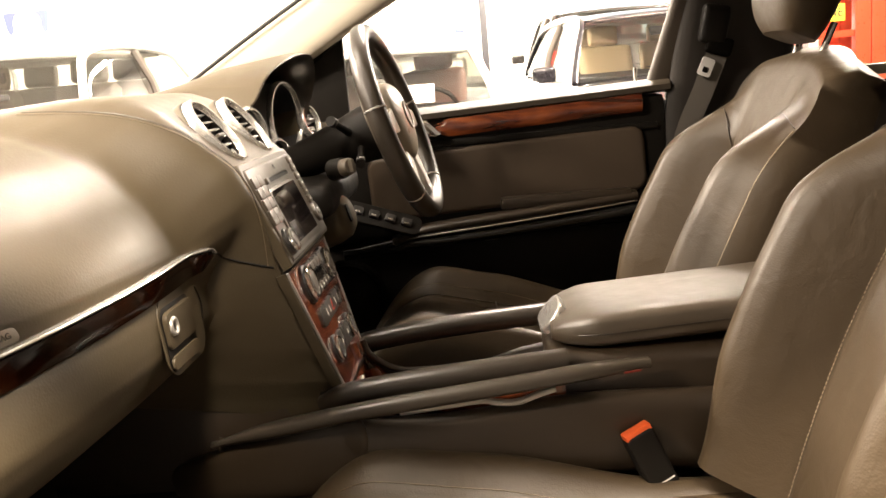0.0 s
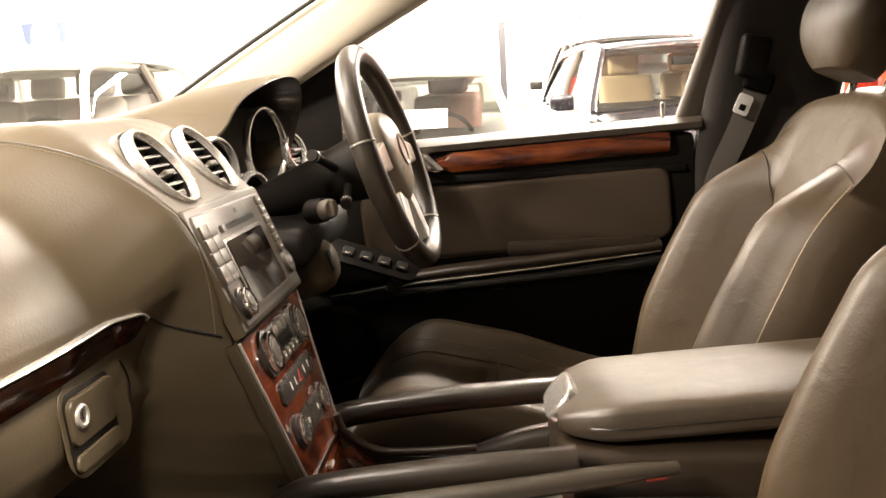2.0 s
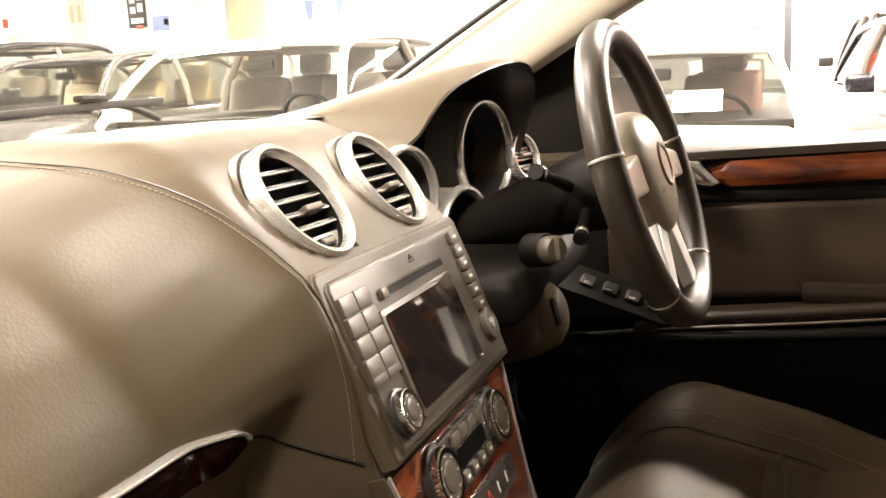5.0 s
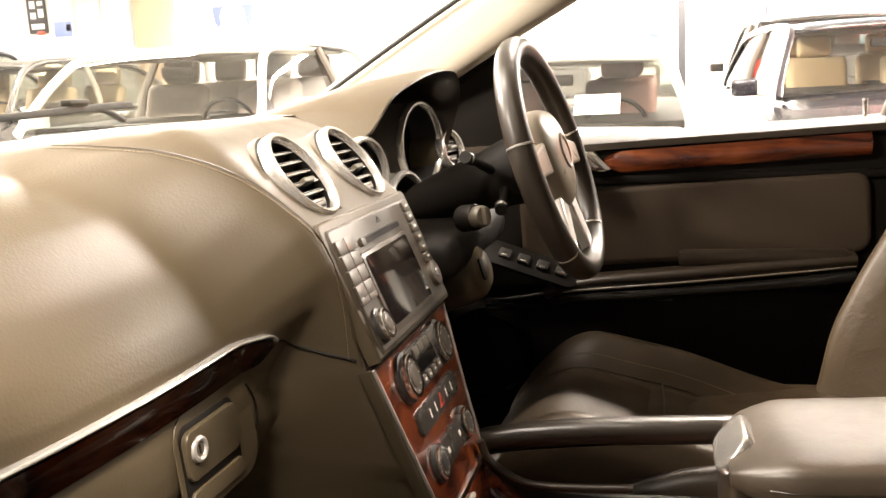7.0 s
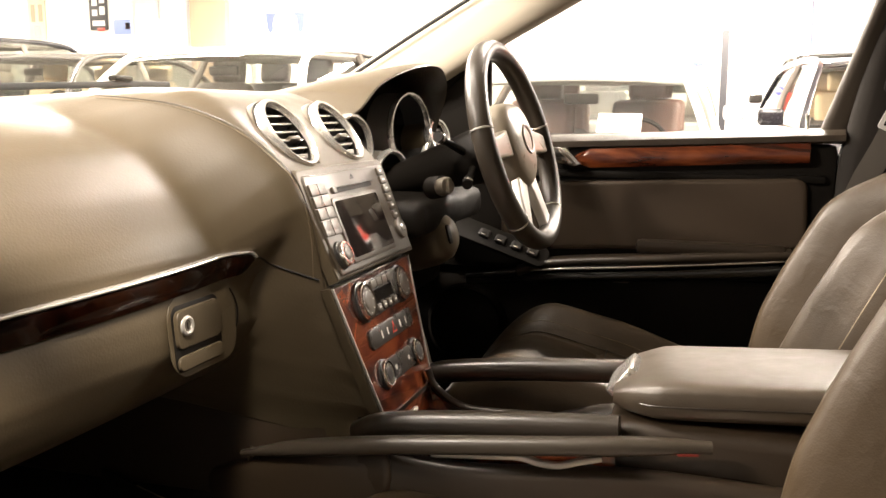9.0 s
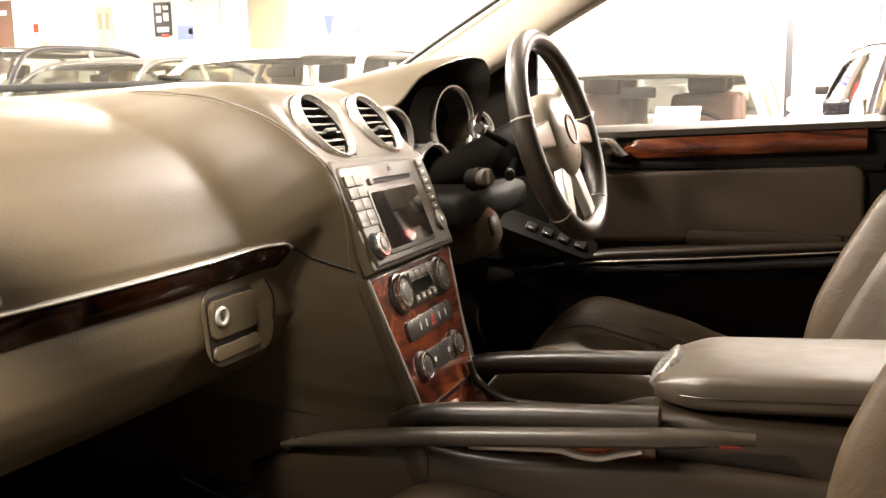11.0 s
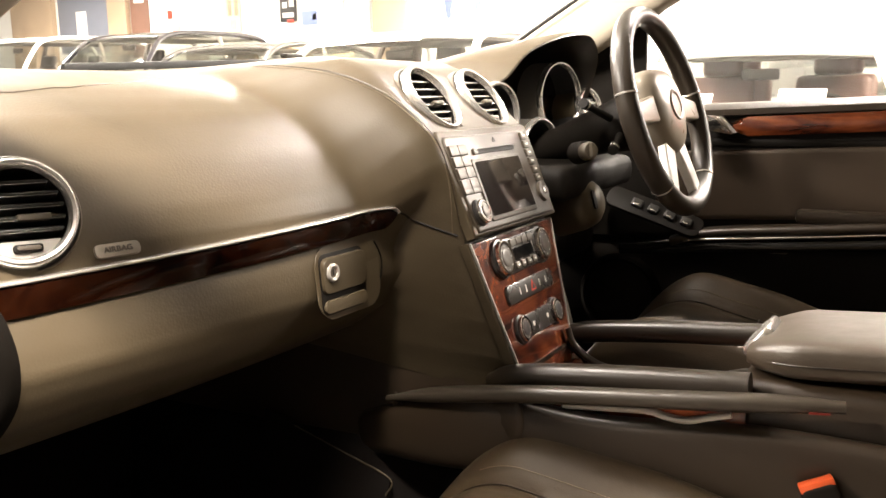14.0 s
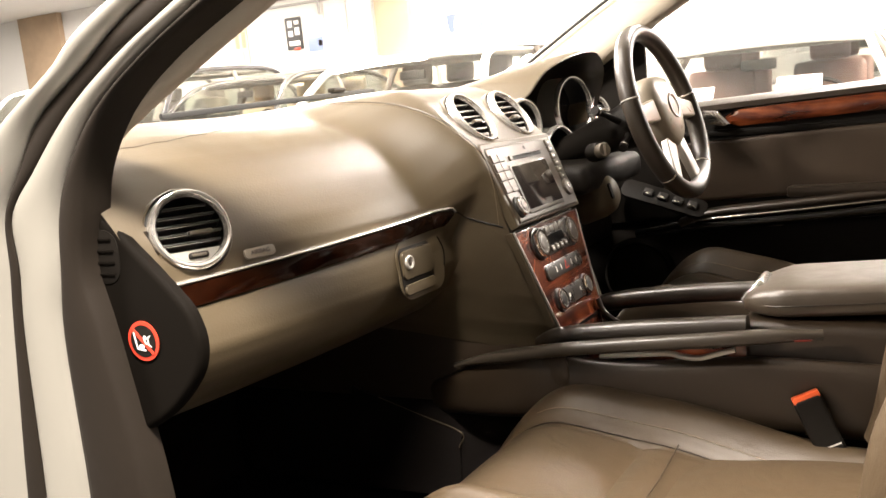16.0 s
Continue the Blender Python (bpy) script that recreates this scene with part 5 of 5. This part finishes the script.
PAPER = material("white_paper", (0.88, 0.87, 0.85), 0.7, vary=0.02)
NY = 15.0


def hall(name, bm, mat, label, category):
    return tagged(part(name, bm, mat), label, category, "", "structure")


hall("floor", span(-24, 14, -8, 15.2, -0.1, 0, 0), FLOOR_MAT, "polished showroom floor, coloured dark to cut bounce light", "floor")
hall("ceiling", span(-24, 14, -8, 15.2, 4.0, 4.1, 0), CEIL_MAT, "white showroom ceiling", "ceiling")
hall("wall_north", span(-24, 14, NY, NY + 0.2, 0, 4.0), WALL_MAT, "white showroom wall", "wall")
# unseen wall, grey only so that less light bounces in through the doorway
hall("wall_south", span(-24, 14, -8.2, -8, 0, 4.0), LOW_BOUNCE_WALL, "unseen closing wall behind the open door, kept grey to cut bounce light", "wall")
hall("wall_west", span(-24.2, -24, -8, NY, 0, 4.0), WALL_MAT, "white showroom side wall", "wall")
hall("wall_east", span(14, 14.2, -8, NY, 0, 4.0), WALL_MAT, "white showroom side wall", "wall")
hall("timber_post", span(-9.24, -8.48, NY - 0.16, NY - 0.004, 0, 4.0, 0.01), TIMBER, "pale brown timber pilaster on the wall", "pilaster")
hall("timber_post", span(-19.5, -18.1, NY - 0.16, NY - 0.004, 0, 4.0, 0.01), TIMBER, "wide pale brown timber pilaster on the wall", "pilaster")
hall("timber_post", span(-16.28, -15.72, NY - 0.16, NY - 0.004, 0, 4.0, 0.01), TIMBER, "pale brown timber pilaster on the wall", "pilaster")
hall("dark_post", span(0.42, 0.53, NY - 0.12, NY - 0.004, 0, 2.18, 0.01), DARK_PRINT, "dark narrow post against the wall", "post")
hall("door_trim", span(1.60, 1.76, NY - 0.12, NY - 0.004, 0, 4.0, 0.01), material("mauve_trim", (0.30, 0.25, 0.33), 0.6), "mauve door trim on the wall", "trim")
hall("blue_panel", span(1.77, 3.6, NY - 0.06, NY - 0.004, 0.0, 4.0, 0.01), PALE_BLUE, "pale blue wall panel", "wall panel")
hall("grey_panel", span(-10.5, -9.26, NY - 0.05, NY - 0.004, 0.0, 4.0, 0.01), material("grey_panel_paint", (0.70, 0.69, 0.69), 0.7), "grey painted wall panel", "wall panel")


def board(name, x, z, w, h, label, base, bits):
    """A flat printed board on the wall with plain coloured shapes."""
    b = thing(name, (x, NY - 0.02, z), label, "wall sign")
    part("panel", span(x - w / 2, x + w / 2, NY - 0.03, NY - 0.006, z - h / 2, z + h / 2, 0.004), base, b)
    for bx, bz, bw, bh, mat in bits:
        part("printed_shape", span(x + bx - bw / 2, x + bx + bw / 2, NY - 0.036, NY - 0.031, z + bz - bh / 2, z + bz + bh / 2, 0.001), mat, b)
    return b


emblem = board("wall_sign", -7.33, 2.42, 0.92, 0.56, "white board with a blue winged emblem", PAPER, [(0.0, 0.235, 0.80, 0.02, BLUE)])
em_face = facing((-7.33, NY - 0.031, 2.42), (1, 0, 0), (0, 0, 1))
for sd in (-1, 1):
    wing = [(sd * 0.40, 0.20), (sd * 0.14, 0.20), (sd * 0.22, 0.12), (sd * 0.25, 0.0), (sd * 0.24, -0.10), (sd * 0.30, -0.18), (sd * 0.36, -0.10)]
    part("printed_wing", prism(wing[::-sd], 0.004, em_face), BLUE, emblem)
part("printed_ring", joined(*[prism([(r0 * math.cos(q), r0 * math.sin(q)), (r1 * math.cos(q), r1 * math.sin(q)), (r1 * math.cos(q + 0.26), r1 * math.sin(q + 0.26)), (r0 * math.cos(q + 0.26), r0 * math.sin(q + 0.26))], 0.004, em_face) for r0, r1 in ((0.205, 0.225), (0.165, 0.178)) for q in [0.262 * k for k in range(24)]]), BLUE, emblem)
board("wall_sign", -11.33, 2.70, 0.40, 0.66, "dark lettered board on the wall", DARK_PRINT, [(-0.08, 0.20, 0.12, 0.14, PAPER), (0.09, 0.22, 0.12, 0.08, PAPER), (-0.08, 0.0, 0.12, 0.12, PAPER), (0.09, 0.04, 0.12, 0.16, PAPER), (0.0, -0.20, 0.28, 0.10, PAPER), (0.05, -0.32, 0.16, 0.06, RED)])
board("wall_poster", -10.80, 2.22, 0.44, 0.74, "pale poster with a blue top", PAPER, [(0.0, 0.20, 0.38, 0.28, material("poster_blue", (0.25, 0.33, 0.6), 0.5)), (0.12, 0.22, 0.1, 0.12, RED)])
board("wall_meter", -10.28, 2.10, 0.22, 0.75, "grey meter box on the wall", material("grey_box", (0.3, 0.3, 0.3), 0.5), [(0.0, 0.12, 0.12, 0.16, DARK_PRINT), (0.0, -0.15, 0.12, 0.16, DARK_PRINT)])
board("wall_poster", -12.77, 2.60, 0.40, 0.80, "cream poster with brown figures", material("cream_paper", (0.75, 0.66, 0.45), 0.6), [(-0.08, 0.12, 0.1, 0.34, TIMBER), (0.10, 0.12, 0.1, 0.34, TIMBER), (0.0, -0.22, 0.14, 0.2, material("grey_ink", (0.4, 0.4, 0.42), 0.6))])
board("notice_board", -17.15, 2.55, 1.7, 1.3, "slate grey notice board with a white sheet", material("slate_board", (0.2, 0.22, 0.28), 0.6), [(-0.1, 0.0, 0.34, 0.6, PAPER)])
board("notice_board", -15.42, 2.50, 0.54, 1.5, "dark red-brown board on the wall", material("brown_board", (0.2, 0.1, 0.07), 0.6), [(0.0, 0.5, 0.3, 0.1, PAPER)])
board("wall_poster", -14.4, 2.35, 0.5, 0.9, "pale poster with a red corner", PAPER, [(-0.12, 0.3, 0.14, 0.18, RED), (0.05, -0.1, 0.25, 0.3, material("pink_ink", (0.6, 0.35, 0.3), 0.6))])
board("wall_sign", 0.06, 1.72, 0.16, 0.18, "small blue notice on the wall", BLUE, [(0.0, 0.0, 0.08, 0.06, PAPER)])
board("wall_sign", 2.5, 2.06, 0.9, 0.35, "yellow and orange sign on the wall", YELLOW, [(0.0, 0.0, 0.6, 0.10, RED)])


PIPE = material("grey_conduit", (0.42, 0.41, 0.41), 0.5, metal=0.3)


def conduit(pts, r):
    """A pipe run along the wall."""
    c = tagged(sheet("wall_conduit", sweep([Vector((x, NY - 0.05, z)) for x, z in pts], circle(r, 10), up=(0, 1, 0)), PIPE), "thin grey conduit fixed along the white wall", "wall conduit", "wall conduits", "structure")
    return c


conduit([(-13.4, 3.46), (-12.3, 3.44), (-9.3, 3.42)], 0.035)
conduit([(-13.4, 3.30), (-9.3, 3.27)], 0.025)
conduit([(-10.62, 3.98), (-10.62, 3.0)], 0.03)
conduit([(-9.95, 3.42), (-9.95, 2.55)], 0.025)


def phone_box(x, y):
    """A red kiosk: wide corner posts, upper and lower panes, and a yellow sign behind the upper pane."""
    ph = thing("telephone_box", (x, y, 0), "red painted telephone box with glazed front and yellow sign", "telephone box", "telephone boxes")
    w = 0.43
    for sx in (-1, 1):
        for sy in (-1, 1):
            part("corner_post", span(x + sx * 0.515 - 0.082, x + sx * 0.515 + 0.082, y + sy * w - 0.06, y + sy * w + 0.06, 0, 2.2, 0.015), RED_PAINT, ph)
    part("plinth", span(x - 0.43, x + 0.43, y - w - 0.04, y + w + 0.04, 0, 0.45, 0.02), RED_PAINT, ph)
    part("roof", span(x - 0.59, x + 0.59, y - w - 0.08, y + w + 0.08, 2.2, 2.45, 0.05, 3), RED_PAINT, ph)
    part("middle_rail", span(x - 0.43, x + 0.43, y - w - 0.03, y - w + 0.02, 1.10, 1.17, 0.006), RED_PAINT, ph)
    part("top_rail", span(x - 0.43, x + 0.43, y - w - 0.03, y - w + 0.02, 1.95, 2.2, 0.006), RED_PAINT, ph)
    for i in (-0.18, 0.10):
        part("upright_bar", span(x + i - 0.03, x + i + 0.03, y - w - 0.025, y - w + 0.01, 0.44, 1.10, 0.004), RED_PAINT, ph)
    for z0, z1 in ((0.45, 1.10), (1.17, 1.95)):
        g = part("pane", span(x - 0.43, x + 0.43, y - w - 0.006, y - w - 0.002, z0, z1), WINDSCREEN, ph)
        g.visible_shadow = False
    sg = part("sign_band", span(x - 0.36, x + 0.36, y - w + 0.03, y - w + 0.045, 1.27, 1.45, 0.004), YELLOW, ph, "yellow sign behind the glass")
    part("back_panel", span(x - 0.43, x + 0.43, y + w - 0.02, y + w, 0.45, 2.2), PAPER, ph)
    part("phone_unit", span(x - 0.2, x + 0.2, y + w - 0.2, y + w - 0.022, 0.8, 1.12, 0.02), material("grey_unit", (0.3, 0.3, 0.3), 0.4), ph)
    cu = bpy.data.curves.new("letters", "FONT")
    cu.body, cu.size, cu.align_x, cu.align_y, cu.extrude = "TELEPHONE", 0.125, "CENTER", "CENTER", 0.002
    t = new("letters", cu)
    t.matrix_world = facing((x, y - w + 0.027, 1.36), (1, 0, 0), (0, 0, 1))
    dg = bpy.context.evaluated_depsgraph_get()
    mesh = bpy.data.meshes.new_from_object(t.evaluated_get(dg))
    mesh.transform(t.matrix_world)
    bpy.data.objects.remove(t)
    link("sign_letters", mesh, DARK_PRINT, sg, "dark sign lettering")
    return ph


phone_box(3.85, 9.4)
phone_box(5.05, 9.4)

# ---------------------------------------------------------------- parked cars in the hall
TYRE = material("tyre_rubber", (0.02, 0.02, 0.02), 0.85)
CAR_GLASS = clear_glass("car_glass", (0.74, 0.75, 0.71), 0.13)
LENS = material("lamp_lens", (0.7, 0.7, 0.7), 0.1, coat=1.0)
TAIL = material("tail_lens", (0.55, 0.03, 0.015), 0.15, coat=1.0)
SEAT_DARK = material("grey_seat_cloth", (0.20, 0.175, 0.15), 0.8)
SEAT_BEIGE = material("beige_seat_leather", (0.55, 0.42, 0.25), 0.55)
SEAT_RED = material("brown_red_seat", (0.12, 0.055, 0.038), 0.6)


def paint(name, c, metal=0.0):
    return material(name, c, 0.25, metal=metal, coat=1.0, vary=0.02)


WHITE_PAINT = paint("white_car_paint", (0.82, 0.82, 0.8))
BLACK_PAINT = paint("black_car_paint", (0.02, 0.018, 0.022))
GREY_PAINT = paint("dark_grey_car_paint", (0.07, 0.065, 0.06), 0.3)


def parked_car(x, y, turn, body_mat, seat_mat, label, L=4.4, W=1.76, H=1.45, belt=0.95, bonnet=0.92, ws0=1.15, ws1=1.75, rt=3.3, rb=3.75, boot=0.98, papers=()):
    """A car with its nose at local y = 0 pointing to -y, then turned and set down."""
    car = thing("parked_car", (0, 0, 0), label, "parked car", "parked cars")
    hw = W / 2

    def section(yy, top, k, low=0.28):
        w = hw * k
        pts = [(-w * 0.90, low), (-w, low + 0.16), (-w, top * 0.62), (-w * 0.985, top * 0.80), (-w * 0.93, top - 0.05), (-w * 0.82, top - 0.005), (0, top + 0.02)]
        return [Vector((a, yy, b)) for a, b in pts] + [Vector((-a, yy, b)) for a, b in reversed(pts[:-1])]

    st = [(0.0, 0.62, 0.62), (0.04, 0.72, 0.80), (0.18, 0.80, 0.93), (0.5, bonnet - 0.05, 0.985), (ws0 - 0.1, bonnet, 1.0), (ws0 + 0.15, belt, 1.0), (2.2, belt + 0.01, 1.0), (rb - 0.1, belt + 0.02, 1.0), (rb + 0.05, boot, 0.985), (L - 0.2, boot - 0.01, 0.94), (L - 0.03, boot - 0.12, 0.86), (L, 0.66, 0.80)]
    rows = [section(*q) for q in st]
    sheet("body", grid(rows, ring=True, caps=True), body_mat, car, "", 50)
    w1, w2 = hw * 0.90, hw * 0.70
    A, B = (ws0, belt - 0.01, w1), (ws1, H - 0.05, w2)
    mid = 0.5 * (ws1 + rt) + 0.05
    arch = spline([(0, ws0, belt), (0, ws0 + (ws1 - ws0) * 0.52, belt + 0.62 * (H - belt)), (0, ws1, H - 0.045), (0, 0.6 * ws1 + 0.4 * rt, H), (0, rt, H - 0.04), (0, rt + (rb - rt) * 0.55, belt + 0.60 * (H - belt)), (0, rb, belt + 0.01)], 49)

    def wide(z):
        return w1 + (w2 - w1) * max(0.0, min(1.0, (z - belt) / (H - belt))) ** 1.3

    def cover(pts, drop):
        return grid([[Vector((u * wide(p.z), p.y, p.z - drop + 0.025 * (1 - u * u))) for u in [k / 5 - 1 for k in range(11)]] for p in pts])

    rf = sheet("roof", cover(arch[15:34], 0.0), body_mat, car)
    thick(rf, 0.03)
    for nm, pts in (("windscreen", arch[:16]), ("rear_window", arch[33:])):
        g = sheet(nm, cover(pts, 0.004), CAR_GLASS, car)
        g.visible_shadow = False
    for s in (-1, 1):
        sheet("window_rail", sweep([Vector((s * wide(p.z), p.y, p.z - 0.004)) for p in arch], [(x * 0.055, y * 0.05) for x, y in rounded(1, 1, 0.4, 2)], up=(1, 0, 0)), body_mat, car)
        a, b = Vector((s * w1 * 1.01, mid, belt)), Vector((s * w2 * 1.02, mid + 0.04, H - 0.05))
        sheet("door_pillar", sweep([a, a.lerp(b, 0.5) + Vector((s * 0.025, 0, 0)), b], circle(0.03, 8)), SEAT_DARK, car)
        for y0, y1 in ((ws0 + 0.10, mid - 0.02), (mid + 0.02, rb - 0.10)):
            rows = []
            for p in arch:
                if y0 <= p.y <= y1:
                    rows.append([Vector((s * (w1 + (wide(p.z) - w1) * t + 0.015 * math.sin(math.pi * t)), p.y, belt - 0.01 + (p.z - 0.02 - belt) * t)) for t in (0, 0.35, 0.7, 1)])
            g = sheet("side_window", grid(rows), CAR_GLASS, car)
            g.visible_shadow = False
        part("headlight", box(0.30, 0.22, 0.14, off(s * hw * 0.68, 0.12, 0.68) @ pose(0, 0, 0, 20, 0, s * 14), 0.04, 3), LENS, car, "clear headlight")
        part("tail_light", box(0.22, 0.16, 0.20, off(s * hw * 0.78, L - 0.10, boot - 0.20), 0.03, 3), TAIL, car, "red tail light")
        part("door_mirror", box(0.19, 0.10, 0.13, off(s * (hw + 0.09), ws0 + 0.42, belt + 0.07), 0.035, 3), body_mat, car)
        for wy in (0.80, L - 0.85):
            wm_ = off(s * (hw - 0.11), wy, 0.32) @ pose(0, 0, 0, 0, 90, 0)
            wh = part("wheel", lathe([(0.20, -0.10), (0.30, -0.10), (0.32, -0.07), (0.32, 0.07), (0.30, 0.10), (0.20, 0.10)], wm_, 36), TYRE, car)
            part("wheel_rim", lathe([(0.205, 0.105 * s), (0.20, 0.06 * s), (0.06, 0.075 * s), (0.0, 0.08 * s)], wm_, 28), SATIN, wh)
        for sy in (ws1 + 0.35, ws1 + 1.15):
            if sy < rt:
                sx = s * 0.36
                part("seat_back", box(0.46, 0.14, 0.62, off(sx, sy + 0.20, belt - 0.05) @ pose(0, 0, 0, -18), 0.06, 3), seat_mat, car)
                part("seat_headrest", box(0.26, 0.10, 0.17, off(sx, sy + 0.36, belt + 0.34) @ pose(0, 0, 0, -12), 0.04, 3), seat_mat, car)
    part("cabin", span(-hw * 0.86, hw * 0.86, ws0 + 0.12, rb - 0.08, belt - 0.04, belt + 0.028, 0.01), BLACK, car, "dark cabin lining")
    part("roof_lining", span(-w2 * 0.96, w2 * 0.96, ws1 + 0.02, rt - 0.02, H - 0.085, H - 0.06, 0.008), SEAT_DARK, car)
    part("grille", box(0.62, 0.05, 0.18, off(0, 0.005, 0.56), 0.02), BLACK, car)
    part("plate", box(0.42, 0.02, 0.11, off(0, -0.03, 0.42), 0.004), PAPER, car)
    part("shelf", box(W * 0.78, 0.35, 0.10, off(0, ws0 + 0.30, belt - 0.08), 0.03), BLACK, car)
    part("inner_mirror", box(0.22, 0.03, 0.07, off(0, ws1 - 0.02, H - 0.17), 0.02), BLACK, car)
    wh_ = facing((0.36, ws0 + 0.55, belt - 0.02), (1, 0, 0), (0, -0.4, 1))
    part("wheel_inside", lathe([(0.165, 0), (0.18, 0.012), (0.195, 0), (0.18, -0.012)], wh_, 28, True), BLACK, car)
    for px, pz, pw, ph_ in papers:
        t = (pz - A[1]) / (B[1] - A[1])
        part("price_sheet", prism([(-pw / 2, -ph_ / 2), (pw / 2, -ph_ / 2), (pw / 2, ph_ / 2), (-pw / 2, ph_ / 2)], 0.003, facing((px, A[0] + (B[0] - A[0]) * t + 0.03, pz), (1, 0, 0), (0, B[0] - A[0], B[1] - A[1]))), PAPER, car, "white price sheet behind the glass")
    car.matrix_basis = Matrix.Translation((x, y, 0)) @ pose(0, 0, 0, 0, 0, turn)
    return car


# front row across the aisle
parked_car(-0.42, 3.35, 0, WHITE_PAINT, SEAT_RED, "white coupe with white price sheets in its windscreen", H=1.37, belt=0.93, bonnet=0.90, ws0=0.95, ws1=1.45, rt=2.9, rb=3.6, boot=0.95, papers=((0.27, 1.06, 0.26, 0.17), (-0.34, 1.05, 0.22, 0.13)))
parked_car(-2.85, 2.9, 0, WHITE_PAINT, SEAT_DARK, "white estate car with dark seats", H=1.55, belt=1.05, bonnet=1.02, W=1.8)
parked_car(-5.95, 4.7, -2, GREY_PAINT, SEAT_BEIGE, "dark grey saloon car with pale window frames", H=1.58, belt=1.08, bonnet=1.04, rt=3.1, rb=3.9)
parked_car(-8.25, 5.6, -4, BLACK_PAINT, SEAT_DARK, "black saloon car at the end of the row", H=1.80, belt=1.2, bonnet=1.12)
parked_car(-11.0, 6.2, -6, WHITE_PAINT, SEAT_DARK, "white car at the far end of the row", H=1.85, belt=1.2, bonnet=1.1)
parked_car(1.88, 5.1, 3, BLACK_PAINT, SEAT_BEIGE, "black estate car with beige leather seats", L=4.6, W=1.84, H=1.50, belt=0.98, bonnet=0.96, ws0=0.95, ws1=1.5, rt=3.7, rb=4.3, boot=1.0)
# second row
parked_car(-0.42, 6.1, 0, WHITE_PAINT, SEAT_DARK, "white hatchback with a white price sheet", H=1.45, belt=0.98, papers=((0.45, 1.16, 0.22, 0.2),))
parked_car(1.95, 14.35, 180, GREY_PAINT, SEAT_DARK, "dark grey sport utility car seen from behind", L=4.4, W=1.9, H=1.68, belt=1.05, bonnet=1.0, rt=3.9, rb=4.25, boot=1.32)
